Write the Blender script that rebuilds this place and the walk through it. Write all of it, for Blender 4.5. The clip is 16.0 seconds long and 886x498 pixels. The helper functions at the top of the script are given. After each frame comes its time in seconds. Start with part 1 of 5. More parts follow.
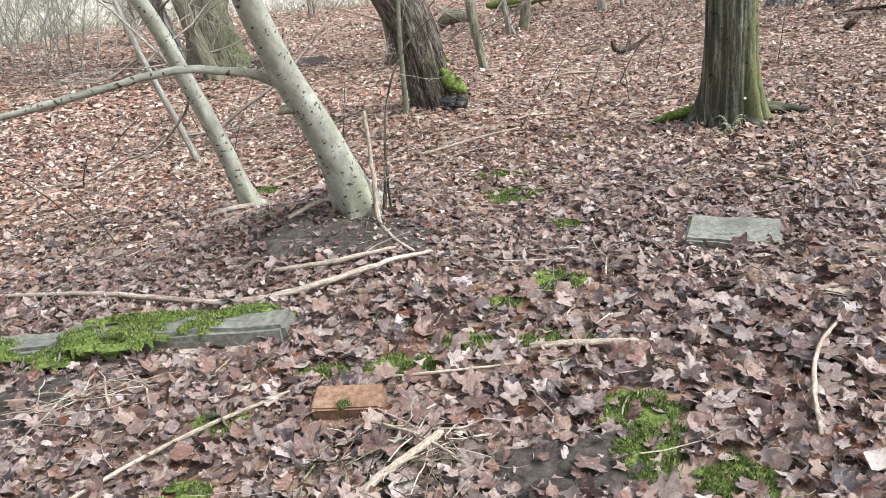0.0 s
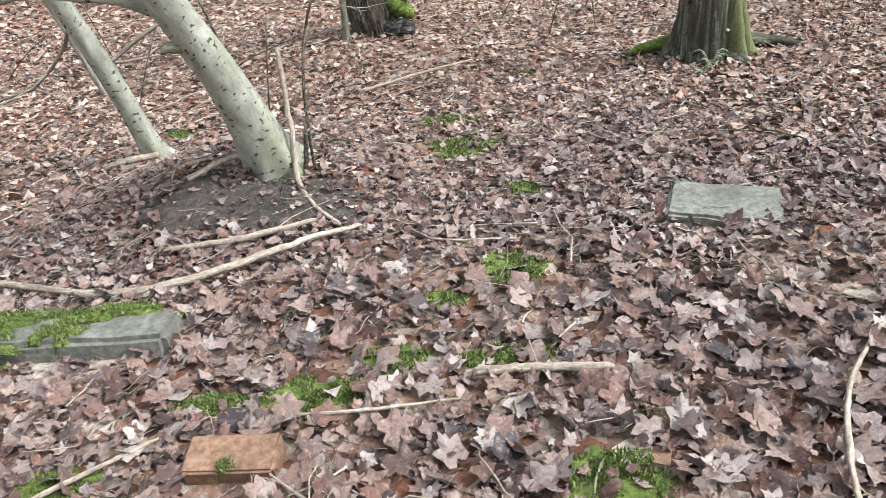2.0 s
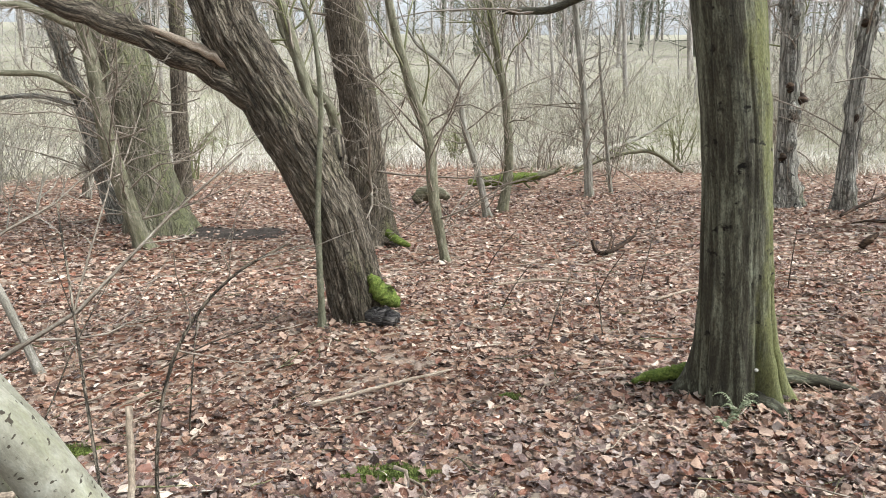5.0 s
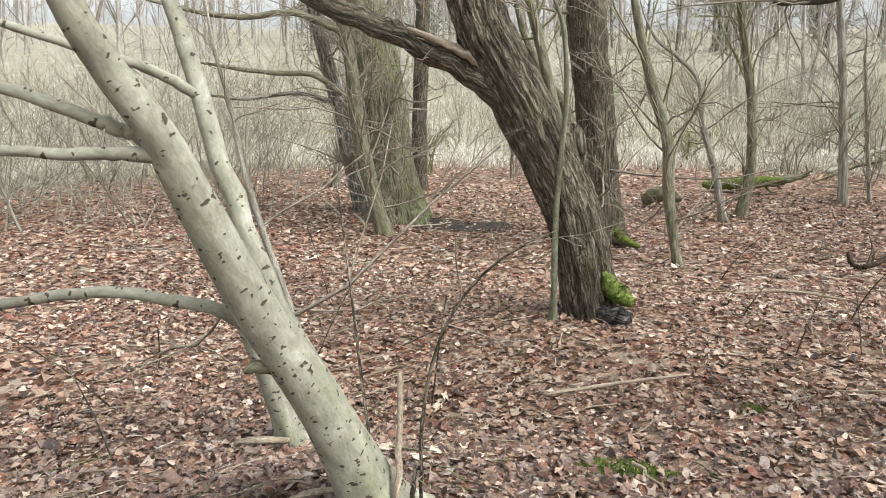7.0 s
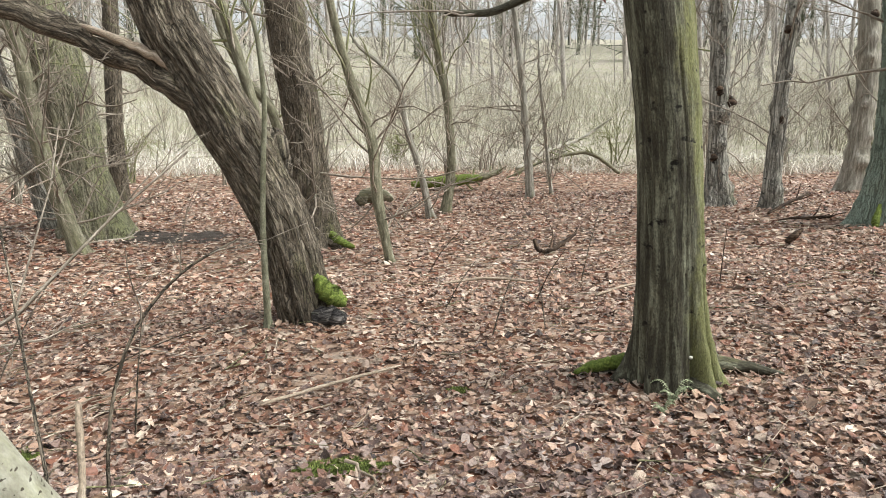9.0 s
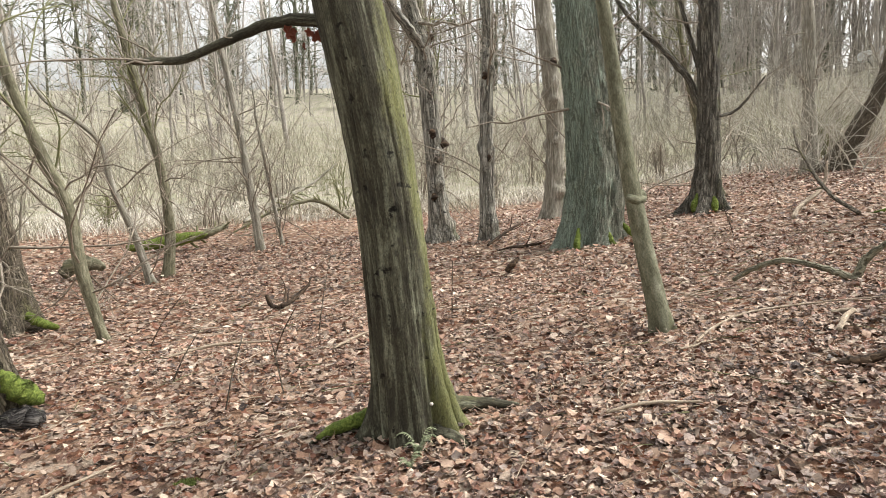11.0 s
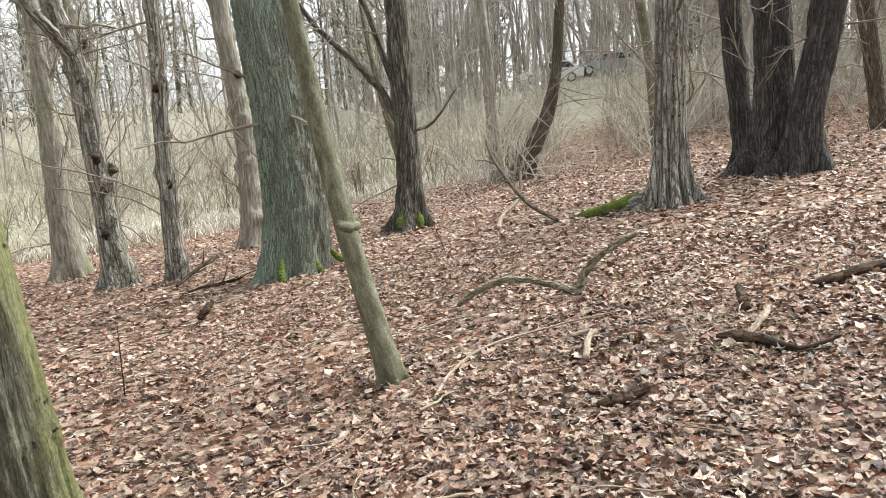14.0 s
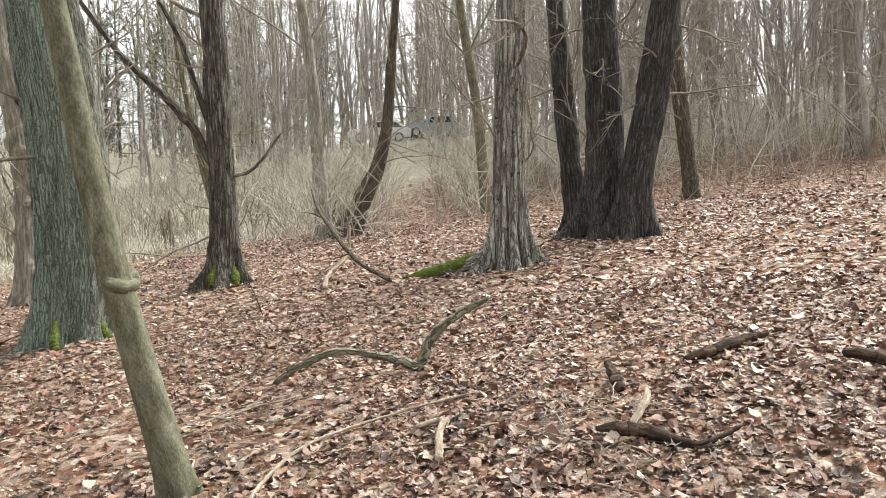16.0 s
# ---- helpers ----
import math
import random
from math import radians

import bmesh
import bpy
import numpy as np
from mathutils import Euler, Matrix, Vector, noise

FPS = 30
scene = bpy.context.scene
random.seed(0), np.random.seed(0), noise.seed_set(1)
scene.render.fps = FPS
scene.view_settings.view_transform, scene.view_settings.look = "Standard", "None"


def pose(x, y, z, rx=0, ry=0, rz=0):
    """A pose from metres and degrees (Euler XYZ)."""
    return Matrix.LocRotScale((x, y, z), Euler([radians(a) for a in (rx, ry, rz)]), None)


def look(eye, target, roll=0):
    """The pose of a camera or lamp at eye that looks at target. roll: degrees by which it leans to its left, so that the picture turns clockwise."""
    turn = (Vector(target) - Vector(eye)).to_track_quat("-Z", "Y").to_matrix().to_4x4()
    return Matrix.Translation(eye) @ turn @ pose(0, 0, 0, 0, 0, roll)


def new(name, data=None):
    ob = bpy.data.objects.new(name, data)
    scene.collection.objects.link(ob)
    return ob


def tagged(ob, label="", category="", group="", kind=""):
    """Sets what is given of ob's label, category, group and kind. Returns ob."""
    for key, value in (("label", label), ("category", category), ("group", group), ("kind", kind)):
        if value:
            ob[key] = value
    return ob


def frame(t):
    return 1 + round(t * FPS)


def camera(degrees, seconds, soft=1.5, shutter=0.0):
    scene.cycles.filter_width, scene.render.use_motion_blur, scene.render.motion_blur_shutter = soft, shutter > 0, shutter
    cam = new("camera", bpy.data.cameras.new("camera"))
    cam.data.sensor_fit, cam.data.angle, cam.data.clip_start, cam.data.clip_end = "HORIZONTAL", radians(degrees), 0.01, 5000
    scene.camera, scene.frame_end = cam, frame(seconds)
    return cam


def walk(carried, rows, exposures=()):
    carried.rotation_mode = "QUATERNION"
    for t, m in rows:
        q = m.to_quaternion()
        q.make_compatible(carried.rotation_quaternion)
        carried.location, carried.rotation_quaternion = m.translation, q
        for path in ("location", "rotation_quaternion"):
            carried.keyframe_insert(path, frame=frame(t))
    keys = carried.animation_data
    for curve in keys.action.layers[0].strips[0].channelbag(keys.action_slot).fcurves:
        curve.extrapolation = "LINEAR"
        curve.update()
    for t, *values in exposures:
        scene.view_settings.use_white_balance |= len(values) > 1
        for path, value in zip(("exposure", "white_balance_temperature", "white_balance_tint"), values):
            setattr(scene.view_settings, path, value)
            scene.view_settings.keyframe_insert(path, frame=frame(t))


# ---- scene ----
cam = camera(61.6, 16.0, soft=0.45, shutter=0.1)
PATH = [
    (0, (0.084, 0.272, 1.307), (0.016, 2.091, 0.478), -3.5),
    (0.5, (0.062, 0.44, 1.324), (-0.028, 2.212, 0.401), -2.8),
    (1, (0.143, 0.558, 1.303), (0.006, 2.296, 0.324), -1.9),
    (1.5, (0.173, 0.724, 1.261), (0.025, 2.436, 0.237), -2.3),
    (2, (0.19, 0.994, 1.215), (0.222, 2.714, 0.194), -2.3),
    (2.5, (0.384, 1.203, 1.21), (0.638, 3.033, 0.444), 1.1),
    (3, (0.638, 1.446, 1.246), (1.071, 3.285, 0.591), 2.6),
    (3.5, (0.68, 1.64, 1.286), (1.177, 3.472, 0.655), 0.5),
    (4, (0.62, 1.94, 1.333), (1.126, 3.814, 0.852), 0.3),
    (4.5, (0.644, 2.067, 1.35), (0.832, 4.009, 0.911), 2.3),
    (5, (0.636, 2.125, 1.371), (0.59, 4.076, 0.934), 0.6),
    (5.2, (0.609, 2.106, 1.376), (0.503, 4.055, 0.943), 0.4),
    (7.3, (0.492, 2.003, 1.355), (-0.137, 3.849, 0.909), 0.3),
    (7.5, (0.518, 2.027, 1.37), (-0.01, 3.903, 0.924), 0.4),
    (8, (0.56, 2.033, 1.374), (0.329, 3.976, 0.962), -0.2),
    (8.5, (0.604, 2.034, 1.353), (0.572, 3.989, 0.931), 0.4),
    (9, (0.617, 2.038, 1.353), (0.724, 3.989, 0.926), 0.8),
    (9.5, (0.668, 2.075, 1.364), (0.963, 4.015, 0.977), 0.7),
    (9.7, (0.7, 2.135, 1.345), (1.083, 4.062, 0.975), 0.1),
    (10, (0.681, 2.086, 1.373), (1.118, 4.011, 1.051), -2.2),
    (10.2, (0.692, 2.099, 1.37), (1.197, 4.008, 1.057), -2.4),
    (12.3, (1.009, 2.743, 1.336), (2.019, 4.441, 1.024), -1.5),
    (12.5, (1.082, 2.808, 1.324), (2.098, 4.505, 1.025), -1.7),
    (13, (1.292, 2.956, 1.307), (2.388, 4.607, 1.038), -3.2),
    (13.5, (1.419, 3.131, 1.312), (2.805, 4.544, 1.022), -4.6),
    (14, (1.481, 3.307, 1.307), (2.907, 4.679, 1.019), -3.4),
    (14.5, (1.691, 3.443, 1.274), (3.131, 4.81, 1.032), -2.5),
    (15, (1.891, 3.54, 1.274), (3.446, 4.772, 1.018), -3.8),
    (15.3, (2.002, 3.67, 1.242), (3.668, 4.754, 1.021), -6.0),
    (15.5, (2.071, 3.751, 1.246), (3.761, 4.816, 1.128), -7.5),
    (16, (2.233, 3.976, 1.214), (3.958, 4.977, 1.064), -0.7),
]
walk(cam, [(t, look(eye, target, roll)) for t, eye, target, roll in PATH],
     exposures=[(0.0, 1.45, 5750, 8), (2.0, 1.45, 5700, 7), (3.0, 1.42, 5750, 6), (4.2, 1.4, 5750, 6), (5.0, 1.23, 6000, 7), (7.5, 1.12, 6200, 6), (9.5, 1.24, 6350, 7), (10.2, 1.2, 6450, 8),
                (12.4, 1.34, 6850, 8), (13.0, 1.15, 6950, 9), (13.5, 1.46, 6300, 6), (15.0, 1.42, 6300, 7), (15.5, 1.44, 6050, 6), (16.0, 1.43, 6450, 7)])

# ---- world, sun ----
world = bpy.data.worlds.new("overcast_sky")
scene.world = world
world.use_nodes = True
wn, wl = world.node_tree.nodes, world.node_tree.links
sky = wn.new("ShaderNodeTexSky")
sky.sky_type, sky.sun_disc = "NISHITA", False
sky.sun_elevation, sky.sun_rotation = radians(50), radians(105)
sky.air_density, sky.dust_density, sky.ozone_density = 1.0, 4.0, 1.0
veil = wn.new("ShaderNodeHueSaturation")  # cloud takes most of the blue out of the sky
veil.inputs["Saturation"].default_value = 0.12
wl.new(sky.outputs[0], veil.inputs["Color"])
wl.new(veil.outputs[0], wn["Background"].inputs["Color"])
wn["Background"].inputs["Strength"].default_value = 0.15

sun = new("sun", bpy.data.lights.new("sun", "SUN"))
sun.data.energy, sun.data.angle, sun.data.color = 1.5, radians(30), (1.0, 0.96, 0.9)
sun.matrix_world = look((0, 0, 30), (0 - math.sin(radians(105)) * 10, 0 - math.cos(radians(105)) * 10, 30 - 10 * math.tan(radians(50))))



# ---- helpers of this scene ----
def ground_z(x, y):
    """Height of the woodland floor: a slope down to a marsh, two mounds under trees, a bank beyond."""
    x, y = np.asarray(x, float), np.asarray(y, float)
    p = 0.0967 * 60 * np.tanh(x / 60) - 0.0916 * y - 0.04
    z = -1.1 + 0.25 * np.logaddexp(0, (p + 1.1) / 0.25)
    z = z + 0.27 * np.exp(-((x + 0.75) ** 2 + (y - 4.55) ** 2) / 0.5) + 0.14 * np.exp(-((x + 0.3) ** 2 + (y - 8.4) ** 2) / 1.6)
    rise = 0.26 * np.logaddexp(0, (np.hypot(x - 2, y - 3) - 26) / 2)
    z = z + 14 * np.tanh(rise / 14) + 0.85 * np.exp(-((x - 45) ** 2 + (y - 32) ** 2) / 40)
    return z + 0.012 * np.sin(2.1 * x + 1.3 * y) + 0.010 * np.sin(3.7 * y - 2.2 * x + 1) + 0.006 * np.sin(6.1 * x) * np.sin(5.3 * y)


def gz(x, y):
    return float(ground_z(x, y))


def mesh_of(name, verts, faces, grow=None, smooth=True):
    """A mesh from an array of places and arrays of faces that have the same number of corners."""
    me = bpy.data.meshes.new(name)
    verts = np.asarray(verts, np.float32).reshape(-1, 3)
    faces = [np.asarray(f, np.int32) for f in (faces if isinstance(faces, list) else [faces]) if len(f)]
    loops = np.concatenate([f.ravel() for f in faces])
    totals = np.concatenate([np.full(len(f), f.shape[1], np.int32) for f in faces])
    me.vertices.add(len(verts)), me.loops.add(len(loops)), me.polygons.add(len(totals))
    me.vertices.foreach_set("co", verts.ravel())
    me.loops.foreach_set("vertex_index", loops)
    me.polygons.foreach_set("loop_start", np.concatenate([[0], np.cumsum(totals)[:-1]]).astype(np.int32))
    me.polygons.foreach_set("use_smooth", np.full(len(totals), smooth))
    if grow is not None:
        me.attributes.new("grow", "FLOAT_VECTOR", "POINT").data.foreach_set("vector", np.asarray(grow, np.float32).ravel())
    me.update(calc_edges=True)
    return me


def thing(name, at, label, category, group=""):
    """An empty at a thing's base, for its parts."""
    ob = new(name)
    ob.location = at
    ob.empty_display_size = 0.2
    return tagged(ob, label, category, group)


def part(name, me, material, parent=None, label="", kind=""):
    """One mesh object; the mesh is in world metres and is moved to its parent's origin."""
    if isinstance(me, bmesh.types.BMesh):
        bm, me = me, bpy.data.meshes.new(name)
        bm.to_mesh(me)
        bm.free()
    ob = new(name, me)
    me.materials.append(material)
    if parent:
        shift = parent.matrix_basis.translation + (parent.parent.matrix_basis.translation if parent.parent else Vector())
        me.transform(Matrix.Translation(-shift))
        ob.parent = parent
    return tagged(ob, label, kind=kind)


def lattice(u, v, around, seed):
    """Smooth noise from 0 to 1, that repeats in u after a whole number of cells."""
    table = np.random.default_rng(seed).random((around, 997))
    iu, iv = np.floor(u).astype(int), np.floor(v).astype(int)
    fu, fv = u - iu, v - iv
    fu, fv = fu * fu * (3 - 2 * fu), fv * fv * (3 - 2 * fv)
    a, b = table[iu % around, iv % 997], table[(iu + 1) % around, iv % 997]
    c, d = table[iu % around, (iv + 1) % 997], table[(iu + 1) % around, (iv + 1) % 997]
    return (a * (1 - fu) + b * fu) * (1 - fv) + (c * (1 - fu) + d * fu) * fv


def tubes(paths, radii, sides):
    """Verts, quads and growth coordinates of many thin tubes: paths N x R x 3, radii N x R."""
    paths, radii = np.asarray(paths, float), np.asarray(radii, float)
    n, r, _ = paths.shape
    tangent = np.gradient(paths, axis=1)
    tangent /= np.linalg.norm(tangent, axis=2, keepdims=True) + 1e-9
    ref = np.where(np.abs(tangent[:, :1, 2:3]) > 0.8, [[[1.0, 0, 0]]], [[[0, 0, 1.0]]])
    a = ref - tangent * (ref * tangent).sum(2, keepdims=True)
    a /= np.linalg.norm(a, axis=2, keepdims=True) + 1e-9
    b = np.cross(tangent, a)
    th = np.arange(sides) * 2 * np.pi / sides
    ring = a[:, :, None] * np.cos(th)[:, None] + b[:, :, None] * np.sin(th)[:, None]
    verts = paths[:, :, None] + ring * radii[:, :, None, None]
    along = np.cumsum(np.r_["1", np.zeros((n, 1)), np.linalg.norm(np.diff(paths, axis=1), axis=2)], axis=1)
    grow = np.stack([radii[:, :, None] * np.cos(th), radii[:, :, None] * np.sin(th), along[:, :, None] + 0 * th], -1)
    grow[..., :2] += np.arange(n)[:, None, None, None] * 0.37
    i = np.arange(n)[:, None, None] * r * sides + np.arange(r - 1)[:, None] * sides
    k, k2 = np.arange(sides), (np.arange(sides) + 1) % sides
    quads = np.stack([i + k, i + k2, i + k2 + sides, i + k + sides], -1)
    return verts.reshape(-1, 3), quads.reshape(-1, 4), grow.reshape(-1, 3)


def joined(batches):
    """Several batches of tubes as one."""
    verts, quads, grow, n = [], [], [], 0
    for v, q, g in batches:
        verts.append(v), quads.append(q + n), grow.append(g)
        n += len(v)
    return np.concatenate(verts), np.concatenate(quads), np.concatenate(grow)


def curve_through(points, count):
    """Places along a smooth curve through a few points of three or four numbers."""
    p = np.asarray(points, float)
    if len(p) < 3:
        return p[0] + (p[-1] - p[0]) * np.linspace(0, 1, count)[:, None]
    p = np.concatenate([[2 * p[0] - p[1]], p, [2 * p[-1] - p[-2]]])
    s = np.linspace(0, len(p) - 3 - 1e-6, count)
    i, u = s.astype(int), (s % 1)[:, None]
    a, b, c, d = p[i], p[i + 1], p[i + 2], p[i + 3]
    return 0.5 * (2 * b + (c - a) * u + (2 * a - 5 * b + 4 * c - d) * u**2 + (3 * b - a - 3 * c + d) * u**3)


def spawn(paths, radii, each, length, spread, rng, rings=5, thin=0.5, lift=0.15, low=0.25, wiggle=0.22):
    """Side shoots of many tubes: each parent gets some, from a random place on it."""
    n, r, _ = paths.shape
    who = np.repeat(np.arange(n), each)
    s = rng.uniform(low, 0.97, len(who)) * (r - 1)
    i, u = s.astype(int), (s % 1)[:, None]
    start = paths[who, i] * (1 - u) + paths[who, i + 1] * u
    rad = (radii[who, i] * (1 - u[:, 0]) + radii[who, i + 1] * u[:, 0]) * thin
    way = paths[who, i + 1] - paths[who, i]
    way /= np.linalg.norm(way, axis=1, keepdims=True) + 1e-9
    way = way + spread * rng.normal(size=way.shape)
    way /= np.linalg.norm(way, axis=1, keepdims=True) + 1e-9
    size = length * rng.uniform(0.5, 1.25, len(who)) * (1.15 - 0.5 * s / (r - 1))
    steps = way[:, None] + wiggle * np.cumsum(rng.normal(size=(len(who), rings - 1, 3)), axis=1) + [0, 0, lift]
    steps = steps * (size / (rings - 1))[:, None, None]
    out = np.concatenate([start[:, None], start[:, None] + np.cumsum(steps, axis=1)], axis=1)
    return out, rad[:, None] * np.linspace(1, 0.3, rings) + 0.0008


# ---- materials ----
def shader(name, rough=0.85, spec=0.3):
    m = bpy.data.materials.new(name)
    m.use_nodes = True
    nodes, links = m.node_tree.nodes, m.node_tree.links
    bsdf = nodes["Principled BSDF"]
    bsdf.inputs["Roughness"].default_value, bsdf.inputs["Specular IOR Level"].default_value = rough, spec
    return m, nodes, links, bsdf


def ramp(nodes, links, source, stops):
    node = nodes.new("ShaderNodeValToRGB")
    while len(node.color_ramp.elements) < len(stops):
        node.color_ramp.elements.new(0.5)
    for e, (at, colour) in zip(node.color_ramp.elements, stops):
        e.position, e.color = at, (*colour, 1)
    links.new(source, node.inputs[0])
    return node.outputs[0]


def noise_at(nodes, links, vector, scale, detail=6, stretch=(1, 1, 1), rough=0.6, distort=0.0):
    mapping = nodes.new("ShaderNodeMapping")
    mapping.inputs["Scale"].default_value = stretch
    links.new(vector, mapping.inputs[0])
    node = nodes.new("ShaderNodeTexNoise")
    node.inputs["Scale"].default_value, node.inputs["Detail"].default_value = scale, detail
    node.inputs["Roughness"].default_value, node.inputs["Distortion"].default_value = rough, distort
    links.new(mapping.outputs[0], node.inputs["Vector"])
    return node.outputs["Fac"]


def blend(nodes, links, factor, a, b, kind="MIX"):
    node = nodes.new("ShaderNodeMix")
    node.data_type, node.blend_type = "RGBA", kind
    for socket, value in zip((node.inputs[0], node.inputs[6], node.inputs[7]), (factor, a, b)):
        if isinstance(value, (int, float)):
            socket.default_value = value
        elif isinstance(value, tuple):
            socket.default_value = (*value, 1)
        else:
            links.new(value, socket)
    return node.outputs[2]


def raised(nodes, links, bsdf, height, strength, distance):
    bump = nodes.new("ShaderNodeBump")
    bump.inputs["Strength"].default_value, bump.inputs["Distance"].default_value = strength, distance
    links.new(height, bump.inputs["Height"])
    links.new(bump.outputs[0], bsdf.inputs["Normal"])


def span(nodes, links, value, low, high):
    node = nodes.new("ShaderNodeMapRange")
    node.interpolation_type = "SMOOTHSTEP"
    node.inputs["From Min"].default_value, node.inputs["From Max"].default_value = low, high
    links.new(value, node.inputs[0])
    return node.outputs[0]


def bark(name, dark, mid, light, scale=16, stretch=0.12, algae=(0.12, 0.14, 0.04), green=0.3, side=0.0, relief=0.6, spots=False, crack=0.0, eyes=0.0, streak=0.0):
    """Bark that runs along the trunk: streaks, a film of algae in patches (more on one side of the trunk), pores."""
    m, nodes, links, bsdf = shader(name, 0.88, 0.25)
    grow = nodes.new("ShaderNodeAttribute")
    grow.attribute_name = "grow"
    v = grow.outputs["Vector"]
    fine = noise_at(nodes, links, v, scale, 9, (1, 1, stretch), 0.65, 0.4)
    colour = ramp(nodes, links, fine, [(0.32, dark), (0.5, mid), (0.68, light)])
    broad = noise_at(nodes, links, v, 2.2, 5, (1, 1, 0.45))
    colour = blend(nodes, links, span(nodes, links, broad, 0.45, 0.75), colour, tuple(0.55 * c for c in mid))
    if streak:
        band = noise_at(nodes, links, v, 13, 8, (1, 1, 0.09), 0.72, 0.8)
        mottle = noise_at(nodes, links, v, 38, 6, (1, 1, 0.5), 0.7)
        colour = blend(nodes, links, span(nodes, links, mottle, 0.5, 0.62), colour, blend(nodes, links, 0.55, colour, dark))
        colour = blend(nodes, links, span(nodes, links, band, 0.36, 0.50), blend(nodes, links, streak, colour, dark), colour)
        colour = blend(nodes, links, span(nodes, links, band, 0.54, 0.66), colour, blend(nodes, links, streak, colour, light))
    patch = noise_at(nodes, links, v, 5.0, 7, (1, 1, 0.35), 0.7)
    if side:
        split = nodes.new("ShaderNodeSeparateXYZ")
        links.new(v, split.inputs[0])
        add = nodes.new("ShaderNodeMath")
        add.operation = "MULTIPLY_ADD"
        links.new(split.outputs[0], add.inputs[0])
        add.inputs[1].default_value = side
        links.new(patch, add.inputs[2])
        patch = add.outputs[0]
    film = span(nodes, links, patch, 0.66 - green * 0.4, 0.9 - green * 0.4)
    speck = blend(nodes, links, noise_at(nodes, links, v, 90, 4), tuple(0.7 * c for c in algae), tuple(1.35 * c for c in algae))
    colour = blend(nodes, links, film, colour, blend(nodes, links, 0.6, colour, speck))
    height = fine
    if crack:
        mapping = nodes.new("ShaderNodeMapping")
        mapping.inputs["Scale"].default_value = (1, 1, 0.055)
        warp = blend(nodes, links, 0.09, v, noise_at(nodes, links, v, 9, 6), "ADD")
        links.new(warp, mapping.inputs[0])
        cell = nodes.new("ShaderNodeTexVoronoi")
        cell.feature = "DISTANCE_TO_EDGE"
        cell.inputs["Scale"].default_value = crack
        links.new(mapping.outputs[0], cell.inputs["Vector"])
        plate = span(nodes, links, cell.outputs["Distance"], 0.0, 0.13)
        colour = blend(nodes, links, plate, blend(nodes, links, 0.75, colour, dark), colour)
        both = nodes.new("ShaderNodeMath")
        both.operation = "MULTIPLY_ADD"
        links.new(fine, both.inputs[0])
        both.inputs[1].default_value = 0.5
        links.new(plate, both.inputs[2])
        height = both.outputs[0]
    if spots:
        pore = noise_at(nodes, links, v, 30, 2, (1, 1, 1.5), 0.4)
        mask = span(nodes, links, pore, 0.64, 0.68)
        colour = blend(nodes, links, mask, colour, (0.06, 0.05, 0.035))
    grit = noise_at(nodes, links, v, 130, 5, (1, 1, 0.45), 0.7)
    colour = blend(nodes, links, 0.25 if spots else 0.75, colour, blend(nodes, links, span(nodes, links, grit, 0.3, 0.7), (0.45, 0.45, 0.45), (1.4, 1.4, 1.4)), "MULTIPLY")
    if eyes:
        dent = noise_at(nodes, links, v, eyes, 4, (1, 1, 1.3), 0.6)
        colour = blend(nodes, links, span(nodes, links, dent, 0.62, 0.70), colour, tuple(0.45 * c for c in dark))
    links.new(colour, bsdf.inputs["Base Color"])
    raised(nodes, links, bsdf, height, relief, 0.02)
    return m


BEECH = bark("beech_bark", (0.024, 0.021, 0.015), (0.066, 0.061, 0.04), (0.23, 0.235, 0.165), 24, 0.09, (0.185, 0.19, 0.07), 0.34, 1.7, 0.9, eyes=10, streak=0.5)
WILLOW = bark("furrowed_brown_bark", (0.03, 0.025, 0.018), (0.14, 0.115, 0.083), (0.33, 0.285, 0.22), 46, 0.14, (0.19, 0.195, 0.085), 0.3, 0.2, 0.9, crack=44)
OAK = bark("green_oak_bark", (0.095, 0.096, 0.075), (0.215, 0.22, 0.172), (0.37, 0.37, 0.305), 44, 0.13, (0.225, 0.30, 0.235), 0.54, -0.6, 0.9, crack=36)
OLIVE = bark("pale_olive_furrowed_bark", (0.09, 0.082, 0.055), (0.23, 0.215, 0.15), (0.40, 0.375, 0.285), 40, 0.14, (0.25, 0.27, 0.12), 0.42, 0.3, 0.9, crack=24)
SLIM = bark("olive_smooth_bark", (0.075, 0.074, 0.046), (0.155, 0.152, 0.10), (0.27, 0.265, 0.195), 16, 0.35, (0.19, 0.19, 0.09), 0.3, 0.8, 0.3)
PALE = bark("pale_smooth_bark", (0.17, 0.163, 0.122), (0.27, 0.26, 0.20), (0.40, 0.39, 0.32), 14, 0.5, (0.25, 0.26, 0.13), 0.35, 0.8, 0.25, True)
DARK = bark("dark_wet_bark", (0.02, 0.018, 0.018), (0.07, 0.063, 0.058), (0.17, 0.157, 0.142), 34, 0.14, (0.14, 0.16, 0.075), 0.3, 0.4, 0.8, crack=22)
KNOTTY = bark("knotty_grey_bark", (0.06, 0.055, 0.046), (0.32, 0.305, 0.255), (0.60, 0.575, 0.51), 30, 0.12, (0.17, 0.19, 0.08), 0.25, 0.3, 0.9, eyes=9, streak=0.55, crack=15)
BROWN = bark("dark_brown_grey_bark", (0.034, 0.031, 0.026), (0.13, 0.118, 0.095), (0.36, 0.34, 0.285), 34, 0.12, (0.19, 0.21, 0.09), 0.34, 0.5, 0.9, crack=20)
